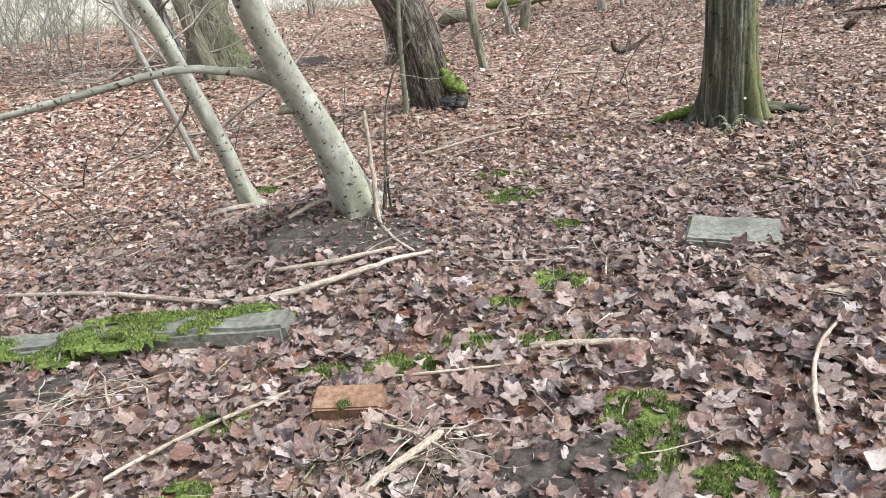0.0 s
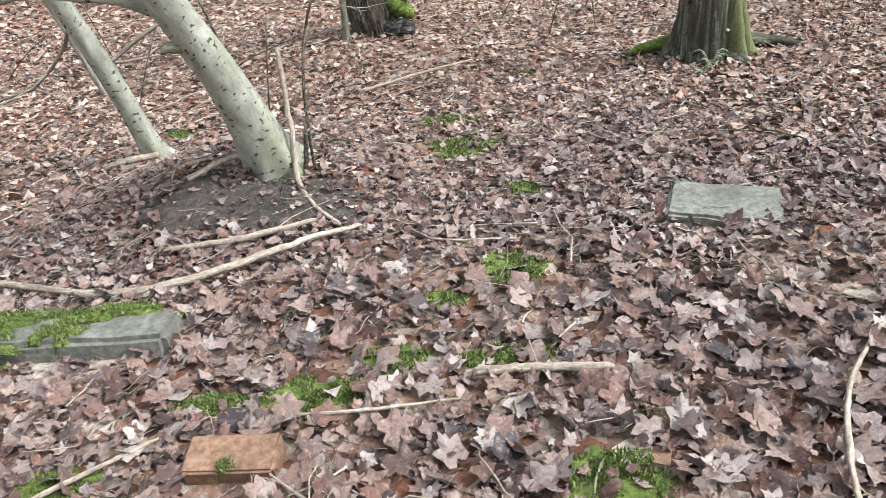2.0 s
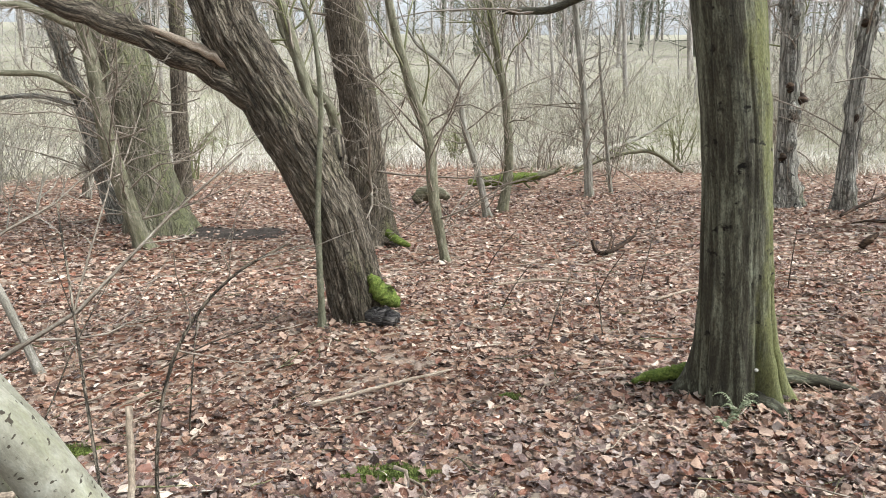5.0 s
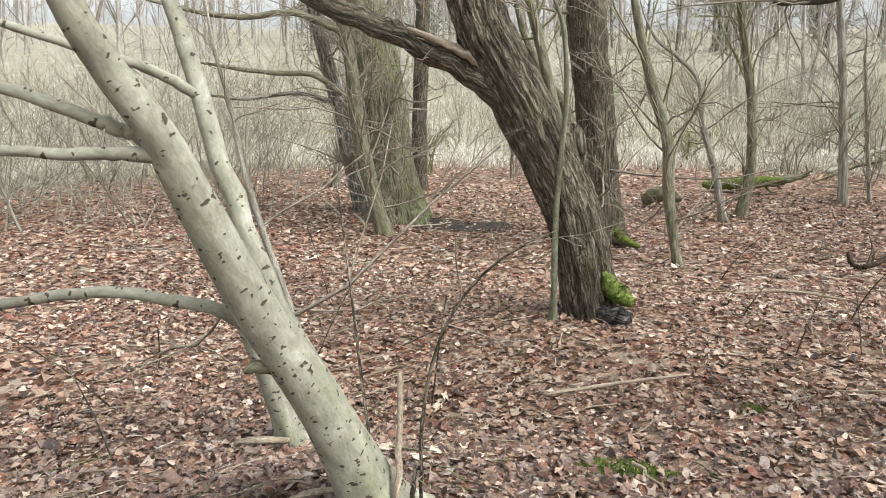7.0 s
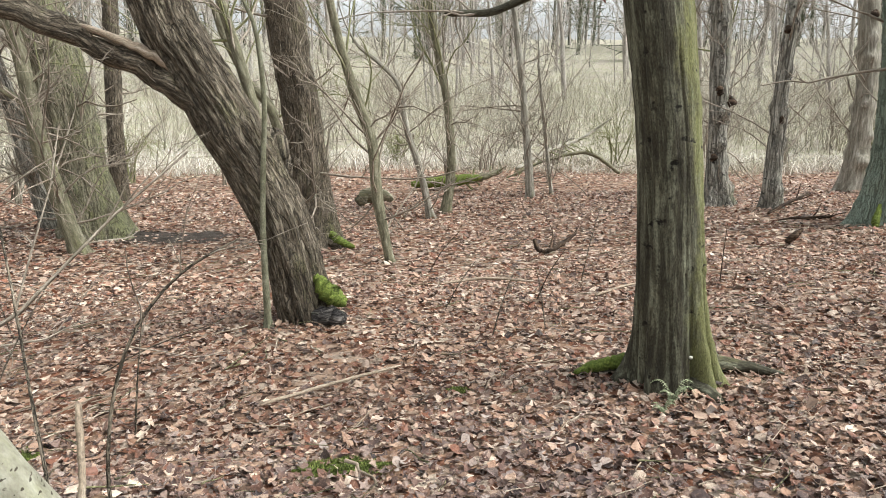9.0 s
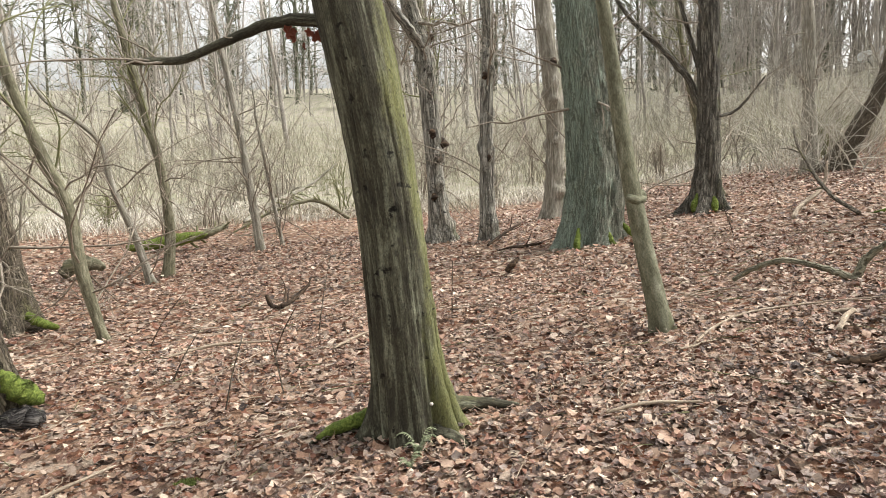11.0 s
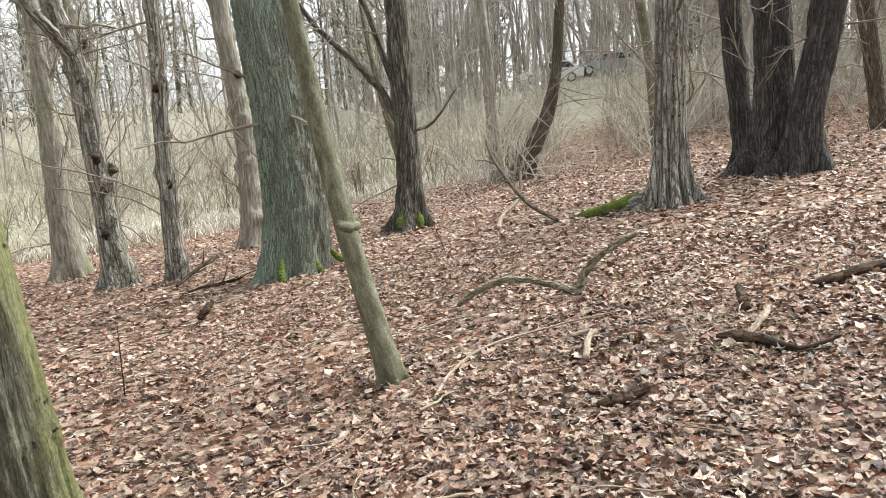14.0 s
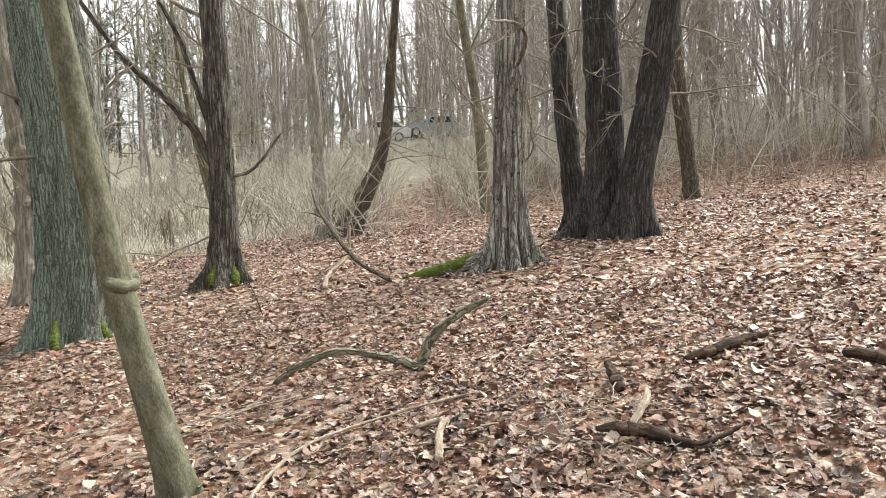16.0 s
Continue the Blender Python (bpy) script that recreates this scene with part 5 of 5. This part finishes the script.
def ring_places(n, near, far, a0, a1, r):
    """Places round the clearing between two distances and two bearings (degrees to the right of straight ahead)."""
    d = np.sqrt(r.uniform(near**2, far**2, n))
    a = np.radians(r.uniform(a0, a1, n))
    return np.c_[2 + d * np.sin(a), 4 + d * np.cos(a)]


def clear_of_cars(p, gap=1.2):
    """Keeps the line of sight to the parked cars as open as it is."""
    d = np.array([41.5, 26.5]) / np.hypot(41.5, 26.5)
    rel = p - [2.2, 4]
    along, off = rel @ d, np.abs(rel @ [-d[1], d[0]])
    return p[~((along > 18) & (along < 54) & (off < gap))]


groves = [(45, 38, 60, 38, 78, 14, 0.10, 6), (105, 32, 50, -65, 115, 12, 0.085, 1), (230, 50, 90, -70, 125, 19, 0.14, 2), (80, 24, 36, 62, 120, 11, 0.08, 3), (50, 24, 60, 115, 300, 12, 0.14, 4), (220, 48, 75, -60, 112, 7, 0.045, 5), (170, 54, 72, 40, 110, 15, 0.08, 7), (120, 40, 62, 44, 112, 17, 0.12, 8)]
for n, near, far, a0, a1, h, rad, seed in groves:
    r = np.random.default_rng(seed)
    paths, radii = far_stems(clear_of_cars(ring_places(n, near, far, a0, a1, r)), h, rad, seed, 0.06)
    one, r1 = spawn(paths, radii, 7 if seed in (5, 7) else 14, 3.2, 0.6, r, 5, 0.42, 0.15, 0.06)
    two, r2 = spawn(one, np.maximum(r1, 0.02), 3 if seed in (5, 7) else 4, 2.1, 0.6, r, 2, 0.7)
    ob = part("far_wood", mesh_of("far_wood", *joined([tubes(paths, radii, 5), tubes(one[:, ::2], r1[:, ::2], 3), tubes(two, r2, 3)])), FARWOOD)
    tagged(ob, "far bare winter wood of grey-brown trunks and twigs", "trees", kind="stuff")

r = np.random.default_rng(31)
spots = np.concatenate([ring_places(105, 60, 95, -30, 48, r), ring_places(75, 62, 100, 44, 115, r)])
paths, radii = far_stems(spots, 18, 0.18, 31, 0.02)
one, r1 = spawn(paths, np.full_like(radii, 0.05), 42, 2.6, 1.0, r, 5, 1.0, -0.05, 0.04)
two, r2 = spawn(one, np.full_like(r1, 0.055), 3, 1.2, 0.5, r, 3, 1.0, -0.1)
ob = part("far_evergreens", mesh_of("far_evergreens", *joined([tubes(paths, radii, 5), tubes(one[:, ::2], r1[:, ::2], 3), tubes(two[:, ::2], r2[:, ::2], 3)])), EVERGREEN)
tagged(ob, "dark grey-green evergreens far behind the marsh", "trees", kind="stuff")

for n, near, far, a0, a1, h, each, seed in [(60, 23, 31, -70, 52, 2.2, 6, 11), (190, 28, 50, -65, 112, 3.4, 7, 12), (40, 13, 20, -78, -36, 2.4, 6, 13), (90, 17, 30, 50, 114, 2.4, 6, 14)]:
    r = np.random.default_rng(seed)
    heart = clear_of_cars(ring_places(n, near, far, a0, a1, r), 1.3)
    stems = np.repeat(heart, each, axis=0) + r.normal(0, 0.4, (len(heart) * each, 2))
    paths, radii = far_stems(stems, h, 0.013, seed, 0.5 if seed == 11 else 0.38, 6)
    one, r1 = spawn(paths, radii, 6, 1.5, 0.9, r, 4, 0.8, -0.02, 0.12)
    two, r2 = spawn(one, np.maximum(r1, 0.006), 1, 0.6, 0.6, r, 2, 0.8)
    if seed == 12:
        low = np.array([41.5, 29.5]) + r.normal(0, 1, (230, 2)) @ np.array([[1.2, -1.9], [1.0, 1.2]])
        brush, brush_r = far_stems(low, 1.1, 0.012, 99, 0.4, 6)
        paths, radii = np.concatenate([paths, brush]), np.concatenate([radii, brush_r])
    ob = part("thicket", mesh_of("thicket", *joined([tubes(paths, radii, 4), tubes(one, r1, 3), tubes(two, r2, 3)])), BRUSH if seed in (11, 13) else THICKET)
    tagged(ob, "tangled bare thicket of thin stems", "bushes", kind="stuff")


def shrub(x, y, height, stems, seed, material, label):
    """A many-stemmed bush whose stems arch outwards, with side twigs of two orders."""
    r = np.random.default_rng(seed)
    at = np.array([x, y, gz(x, y)])
    root = thing("shrub", at, label, "shrub", "bare shrubs at the marsh edge")
    turn, out = r.uniform(0, 6.28, stems), r.uniform(0.25, 0.95, stems) * height
    s = np.linspace(0, 1, 12)
    h = height * r.uniform(0.55, 1.1, stems)
    droop = r.uniform(0.5, 0.95, stems)
    paths = np.zeros((stems, 12, 3)) + at + np.c_[r.normal(0, 0.12, (stems, 2)), np.full(stems, -0.05)][:, None]
    reach = out[:, None] * s**1.4
    paths[:, :, 0] += np.cos(turn)[:, None] * reach
    paths[:, :, 1] += np.sin(turn)[:, None] * reach
    paths[:, :, 2] += h[:, None] * np.sin(s * np.pi * droop[:, None]) / np.sin(np.minimum(np.pi * droop, np.pi / 2))[:, None]
    paths[:, 1:] += np.cumsum(r.normal(0, 0.025, (stems, 11, 3)), axis=1)
    radii = (0.022 * r.lognormal(0, 0.35, stems))[:, None] * (1 - 0.8 * s)
    part("stem", mesh_of("stem", *tubes(paths, radii, 6)), material, root, kind="stuff")
    one, r1 = spawn(paths, radii, 7, height * 0.42, 0.7, r, 6, 0.5, 0.05, 0.15)
    two, r2 = spawn(one, np.maximum(r1, 0.006), 4, height * 0.2, 0.7, r, 4, 0.65, 0.02)
    part("twig", mesh_of("twig", *joined([tubes(one, r1, 4), tubes(two, r2, 3)])), material, root, kind="stuff")
    return root


r = np.random.default_rng(404)
for k, (a, d) in enumerate([(-34, 16.5), (-26, 18.5), (-19, 17.5), (-11, 20.5), (-4, 21.5), (3, 20), (9, 22), (14, 21), (21, 22.5), (27, 21), (33, 23.5), (40, 23), (46, 22), (52, 24), (-15, 24), (6, 26), (18, 26), (30, 27)]):
    material, label = ((BRUSH, "arching grey-brown leafless shrub"), (SAPLING, "arching olive-green mossy leafless shrub"), (TWIG, "tangled brown leafless shrub"))[k % 3]
    shrub(2 + d * math.sin(radians(a)), 4 + d * math.cos(radians(a)), r.uniform(0.9, 2.1), int(r.integers(8, 13)), 900 + k, material, label)

RUSSET = blades_material("dead_russet_undergrowth", [(0.0, (0.16, 0.09, 0.06)), (0.5, (0.30, 0.20, 0.145)), (1.0, (0.46, 0.36, 0.28))])
for n, near, far, a0, a1, h, seed in [(420, 16, 27, 72, 112, 0.9, 21), (240, 18, 30, 40, 72, 0.7, 22)]:
    r = np.random.default_rng(seed)
    paths, radii = far_stems(clear_of_cars(ring_places(n, near, far, a0, a1, r), 0.6), h, 0.007, seed, 0.4, 6)
    one, r1 = spawn(paths, radii, 5, 0.45, 0.8, r, 4, 0.8, 0.0, 0.1)
    ob = part("undergrowth", mesh_of("undergrowth", *joined([tubes(paths, radii, 4), tubes(one, np.maximum(r1, 0.003), 3)])), RUSSET if seed == 21 else BRUSH)
    tagged(ob, "low russet-brown dead undergrowth on the slope" if seed == 21 else "low grey-brown dead undergrowth beyond the trees", "undergrowth", kind="stuff")


def blades(places, height, width, seed, bend=0.35):
    r = np.random.default_rng(seed)
    n = len(places)
    base = np.c_[places, ground_z(places[:, 0], places[:, 1]) - 0.03]
    h = height * r.uniform(0.5, 1.2, n)
    turn, tip = r.uniform(0, 6.28, n), r.normal(0, bend, (n, 2))
    side = np.c_[np.cos(turn), np.sin(turn), np.zeros(n)] * (width * r.uniform(0.6, 1.3, n))[:, None]
    mid, top = base.copy(), base.copy()
    mid[:, :2] += tip * h[:, None] * 0.3
    mid[:, 2] += h * 0.6
    top[:, :2] += tip * h[:, None]
    top[:, 2] += h
    verts = np.stack([base - side, base + side, mid + side * 0.7, mid - side * 0.7, top], 1).reshape(-1, 3)
    k = np.arange(n)[:, None] * 5
    return mesh_of("blades", verts, [k + [[0, 1, 2, 3]], k + [[3, 2, 4]]], smooth=False)


r = np.random.default_rng(5)
spots = np.concatenate([ring_places(26000, 19.5, 46, -75, 62, r), ring_places(7000, 19.0, 23, -60, 50, r), ring_places(5000, 15, 20, -80, -38, r)])
edge = np.hypot(spots[:, 0] - 2, spots[:, 1] - 4) + 2.2 * (lattice(spots[:, 0] * 0.35 + 60, spots[:, 1] * 0.35 + 60, 200, 9) - 0.5)
slope = 0.0967 * spots[:, 0] - 0.0916 * spots[:, 1]
spots = spots[(edge > 19.6 + 3.0 * np.clip(slope + 0.6, 0, 2)) & (slope < 0.45)]
patch = lattice(spots[:, 0] * 0.5 + 80, spots[:, 1] * 0.5 + 80, 300, 17) + r.normal(0, 0.06, len(spots))
ob = part("reeds", blades(spots[patch > 0.54], 0.5, 0.011, 6, 0.9), REED)
tagged(ob, "pale dry reeds and grass of the marsh", "reeds", kind="stuff")
STALK = blades_material("dry_stalks", [(0.0, (0.17, 0.145, 0.105)), (0.4, (0.36, 0.325, 0.25)), (0.75, (0.46, 0.45, 0.33)), (1.0, (0.66, 0.62, 0.53))])
r = np.random.default_rng(62)
tall = clear_of_cars(np.concatenate([ring_places(30000, 24, 44, -68, 66, r), ring_places(5000, 24, 40, 66, 100, r)]), 1.0)
clump = lattice(tall[:, 0] * 0.45 + 90, tall[:, 1] * 0.45 + 90, 300, 29)
tall = tall[clump + r.normal(0, 0.12, len(tall)) > 0.38]
ob = part("tall_stalks", blades(tall, 1.5, 0.010, 63, 0.55), STALK)
tagged(ob, "tall tangled dry stalks on the far bank of the marsh", "reeds", kind="stuff")
r = np.random.default_rng(61)
strip = ring_places(9000, 19.5, 24.5, -22, 46, r)
strip = strip[(0.0967 * strip[:, 0] - 0.0916 * strip[:, 1] < -0.7) & (lattice(strip[:, 0] * 0.6 + 60, strip[:, 1] * 0.6 + 60, 200, 19) > 0.35)]
ob = part("reeds", blades(strip, 0.32, 0.011, 8, 0.9), REED)
tagged(ob, "pale straw-coloured dry grass along the marsh edge", "reeds", kind="stuff")
ob = part("marsh_grass", blades(spots[patch <= 0.54], 0.3, 0.012, 7, 1.2), GRASS)
tagged(ob, "low olive and straw-coloured marsh grass", "grass", kind="stuff")

# ---- fallen leaves ----
ANGLE = np.linspace(0, 2 * np.pi, 11)[:-1]


def leaf_shape(kind):
    """Outline of one leaf, about 1 long, with its middle first: lobed, oval or notched."""
    if kind == 0:
        rad = np.array([0.64, 0.3, 0.54, 0.27, 0.42, 0.14, 0.42, 0.27, 0.54, 0.3])
    elif kind == 1:
        rad = 0.52 * np.abs(np.cos(ANGLE)) + 0.26 * np.abs(np.sin(ANGLE)) + 0.02 * np.cos(ANGLE * 3)
    else:
        rad = np.array([0.6, 0.36, 0.38, 0.28, 0.4, 0.5, 0.36, 0.26, 0.42, 0.34])
    return np.concatenate([[[0, 0]], np.c_[np.cos(ANGLE), np.sin(ANGLE)] * rad[:, None]])


FAN = np.array([[0, 1 + i, 1 + (i + 1) % 10] for i in range(10)])
FINE_ANGLE = np.radians([0, 11, 19, 32, 47, 58, 70, 88, 110, 122, 150, 180, 210, 238, 250, 272, 290, 302, 313, 328, 341, 349])
FINE_REACH = np.array([0.64, 0.5, 0.53, 0.37, 0.5, 0.6, 0.48, 0.37, 0.42, 0.46, 0.36, 0.16, 0.36, 0.46, 0.42, 0.37, 0.48, 0.6, 0.5, 0.37, 0.53, 0.5])
FINE = np.concatenate([[[0, 0]], np.c_[np.cos(FINE_ANGLE), np.sin(FINE_ANGLE)] * FINE_REACH[:, None]])
FINE_FAN = np.array([[0, 1 + i, 1 + (i + 1) % 22] for i in range(22)])


def leaf_verts(n, r, coarse=False, mean=0.052, fine=False):
    """n leaves as n x corners x 3 round their own middles, curled and tilted at random."""
    shapes = np.stack([leaf_shape(k) for k in range(3)])[r.choice(3, n, p=[0.5, 0.25, 0.25])]
    if coarse:
        shapes = shapes[:, [1, 3, 4, 6, 8, 9]]
    if fine:
        shapes = np.repeat(FINE[None], n, axis=0)
    size = np.clip(r.lognormal(math.log(mean), 0.38, n), 0.024, 0.11 if fine or mean > 0.055 else 0.08)[:, None]
    x, y = shapes[..., 0] * r.uniform(0.8, 1.1, (n, 1)), shapes[..., 1] * r.uniform(0.75, 1.1, (n, 1))
    z = r.normal(0.1, 0.5, (n, 1)) * x**2 + r.normal(0.2, 0.8, (n, 1)) * y**2 + r.normal(0, 0.3, (n, 1)) * x * y + 0.03 * r.normal(size=x.shape)
    p = np.stack([x, y, z], -1) * size[..., None]
    a, b, c = r.uniform(0, 6.28, n), r.normal(0, 0.2 if coarse else 0.42, n), r.normal(0, 0.2 if coarse else 0.42, n)
    ca, sa, cb, sb, cc, sc = np.cos(a), np.sin(a), np.cos(b), np.sin(b), np.cos(c), np.sin(c)
    o, l = np.zeros(n), np.ones(n)
    rz = np.stack([ca, -sa, o, sa, ca, o, o, o, l], -1).reshape(n, 3, 3)
    rx = np.stack([l, o, o, o, cb, -sb, o, sb, cb], -1).reshape(n, 3, 3)
    ry = np.stack([cc, o, sc, o, l, o, -sc, o, cc], -1).reshape(n, 3, 3)
    return np.einsum("nij,nkj->nki", rx @ ry @ rz, p)


def littered(x, y, r):
    """Which of these places carry leaves: fewer on moss, earth and stones."""
    keep = np.ones(len(x), bool)
    for cx, cy, sx, sy in MOSSY:
        keep &= ~((((x - cx) / sx) ** 2 + ((y - cy) / sy) ** 2 < 0.8) & (r.random(len(x)) < 0.72))
    for cx, cy, sx, sy in EARTHY:
        keep &= ~((((x - cx) / sx) ** 2 + ((y - cy) / sy) ** 2 < 1.0) & (r.random(len(x)) < 0.62))
    for cx, cy, sx, sy in ((-0.36, 2.43, 0.14, 0.1), (1.38, 3.62, 0.2, 0.15), (-1.25, 3.22, 0.55, 0.1), (-2.15, 3.32, 0.32, 0.1)):
        keep &= ~((np.abs(x - cx) < sx) & (np.abs(y - cy) < sy) & (r.random(len(x)) < 0.9))
    thin = lattice(x * 1.3 + 60, y * 1.3 + 60, 300, 21)
    return keep & (r.random(len(x)) < 0.55 + 0.9 * thin)


def litter(x0, x1, y0, y1, per_metre, seed, coarse=False, hole=None, round_to=None, mean=0.052, fine=False):
    r = np.random.default_rng(seed)
    n = int((x1 - x0) * (y1 - y0) * per_metre)
    x, y = r.uniform(x0, x1, n), r.uniform(y0, y1, n)
    keep = littered(x, y, r)
    if hole:
        keep &= ~((x > hole[0]) & (x < hole[1]) & (y > hole[2]) & (y < hole[3]))
    if round_to:
        keep &= np.hypot(x - 2, y - 4) + 2.5 * (lattice(x * 0.3 + 60, y * 0.3 + 60, 200, 9) - 0.5) < round_to + 9 * np.clip(0.1 * x - 0.09 * y + 0.6, 0, 1.5)
    x, y = x[keep], y[keep]
    n = len(x)
    v = leaf_verts(n, r, coarse, mean, fine) + np.stack([x, y, ground_z(x, y) - 0.004 + 0.042 * r.random(n) ** 1.5], -1)[:, None]
    faces = np.array([[0, 1, 2], [0, 2, 3], [0, 3, 4], [0, 4, 5]]) if coarse else FINE_FAN if fine else FAN
    # Near leaves get the darkened colours, standing in for dimmer light at steep view.
    near_dimmed = r.random(n) < np.clip((4.7 - np.hypot((x + 0.2) / 1.15, y - 2.2) + 1.6 * (lattice(x * 0.8 + 60, y * 0.8 + 60, 200, 33) - 0.5)) / 2.6, 0, 1)
    # Outer leaves get the lightened colours, so grazing-view brightness is painted in.
    dry = ~near_dimmed & (r.random(n) < np.clip((np.hypot(x - 1.6, y - 3.2) - 4.9 + 2 * (lattice(x * 0.6 + 60, y * 0.6 + 60, 200, 35) - 0.5)) / 2.6, 0, 1))
    for some, material, label in ((v[near_dimmed], LEAF_DIMMED, "thick layer of brown and grey fallen leaves, darkened for the steep near view"), (v[dry], LEAF_LIFTED, "thick layer of dry fallen leaves, coloured lighter for the grazing far view"),
                                  (v[~near_dimmed & ~dry], LEAF, "thick layer of brown fallen leaves")):
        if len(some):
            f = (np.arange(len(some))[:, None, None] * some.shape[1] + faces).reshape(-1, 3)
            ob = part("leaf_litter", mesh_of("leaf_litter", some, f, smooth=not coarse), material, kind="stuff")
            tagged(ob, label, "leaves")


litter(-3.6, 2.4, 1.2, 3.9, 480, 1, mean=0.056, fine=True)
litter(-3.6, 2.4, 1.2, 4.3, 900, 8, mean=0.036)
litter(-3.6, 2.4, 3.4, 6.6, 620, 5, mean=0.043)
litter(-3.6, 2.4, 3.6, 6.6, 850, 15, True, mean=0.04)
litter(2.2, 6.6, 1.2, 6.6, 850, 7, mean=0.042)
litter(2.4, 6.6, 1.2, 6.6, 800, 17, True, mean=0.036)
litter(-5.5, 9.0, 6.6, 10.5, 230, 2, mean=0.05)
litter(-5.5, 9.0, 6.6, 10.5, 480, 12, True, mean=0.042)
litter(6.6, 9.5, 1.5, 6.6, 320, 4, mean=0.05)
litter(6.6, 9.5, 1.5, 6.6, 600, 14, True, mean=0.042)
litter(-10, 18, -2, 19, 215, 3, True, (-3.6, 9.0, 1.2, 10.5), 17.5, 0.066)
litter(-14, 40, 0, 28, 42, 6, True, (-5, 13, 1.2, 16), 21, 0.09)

def twig_litter(x0, x1, y0, y1, count, seed, size, thick):
    r = np.random.default_rng(seed)
    x, y, turn, length = r.uniform(x0, x1, count), r.uniform(y0, y1, count), r.uniform(0, 6.28, count), size * r.lognormal(0, 0.5, count)
    s = np.linspace(-0.5, 0.5, 5)
    bend = np.cumsum(r.normal(0, 0.06, (count, 5, 2)), axis=1) * length[:, None, None]
    px = x[:, None] + np.cos(turn)[:, None] * s * length[:, None] + bend[..., 0]
    py = y[:, None] + np.sin(turn)[:, None] * s * length[:, None] + bend[..., 1]
    pz = ground_z(px, py) + 0.03 + r.uniform(0, 0.02, (count, 1)) + r.normal(0, 0.05, (count, 1)) * s * length[:, None]
    radii = (thick * r.lognormal(0, 0.35, count))[:, None] * np.linspace(1, 0.45, 5)
    ob = part("twig_litter", mesh_of("twig_litter", *tubes(np.stack([px, py, pz], -1), radii, 4)), STICK if seed % 2 else WILLOW)
    tagged(ob, "small broken twigs strewn over the fallen leaves", "twigs", kind="stuff")


twig_litter(-2.6, 2.4, 1.3, 5.0, 200, 41, 0.15, 0.0024)
twig_litter(-2.6, 2.4, 1.3, 5.0, 320, 42, 0.13, 0.0024)
twig_litter(-4, 9, 4.5, 13, 520, 43, 0.28, 0.0045)
twig_litter(-4, 9, 4.5, 13, 320, 44, 0.25, 0.004)
for x, y, seed in ((-0.12, 2.15, 45), (-0.25, 2.0, 46), (-1.5, 2.6, 47), (5.8, 5.3, 49)):
    twig_litter(x - 0.22, x + 0.22, y - 0.16, y + 0.16, 22, seed, 0.24, 0.003)

one_leaf = []
r = np.random.default_rng(9)
for k in range(8):
    one_leaf.append(mesh_of("leaf", leaf_verts(1, r, False, 0.078, True)[0], FINE_FAN))
    one_leaf[-1].materials.append(LEAF_ONE)
x, y = r.uniform(-0.7, 1.6, 420), r.uniform(1.75, 3.4, 420)
keep = littered(x, y, r)
for a, b in list(zip(x[keep], y[keep]))[:290]:
    leaf = new("leaf", one_leaf[int(r.integers(8))])
    leaf.parent = ground
    leaf.matrix_basis = pose(a, b, gz(a, b) + 0.036, r.normal(0, 10), r.normal(0, 10), r.uniform(0, 360))

DEAD = blades_material("hanging_leaf", [(0.0, (0.10, 0.03, 0.02)), (1.0, (0.22, 0.07, 0.04))])
for k in range(6):
    me = mesh_of("dead_leaf", leaf_verts(1, r, False, 0.075, True)[0], FINE_FAN, smooth=False)
    me.transform(pose(1.62 + 0.035 * k, 6.19 - 0.012 * k, 1.89 - 0.03 * (k % 3), 70 + 12 * k, 20 * k, 50 * k))
    part("dead_leaf", me, DEAD, beech, "reddish withered leaf still hanging")
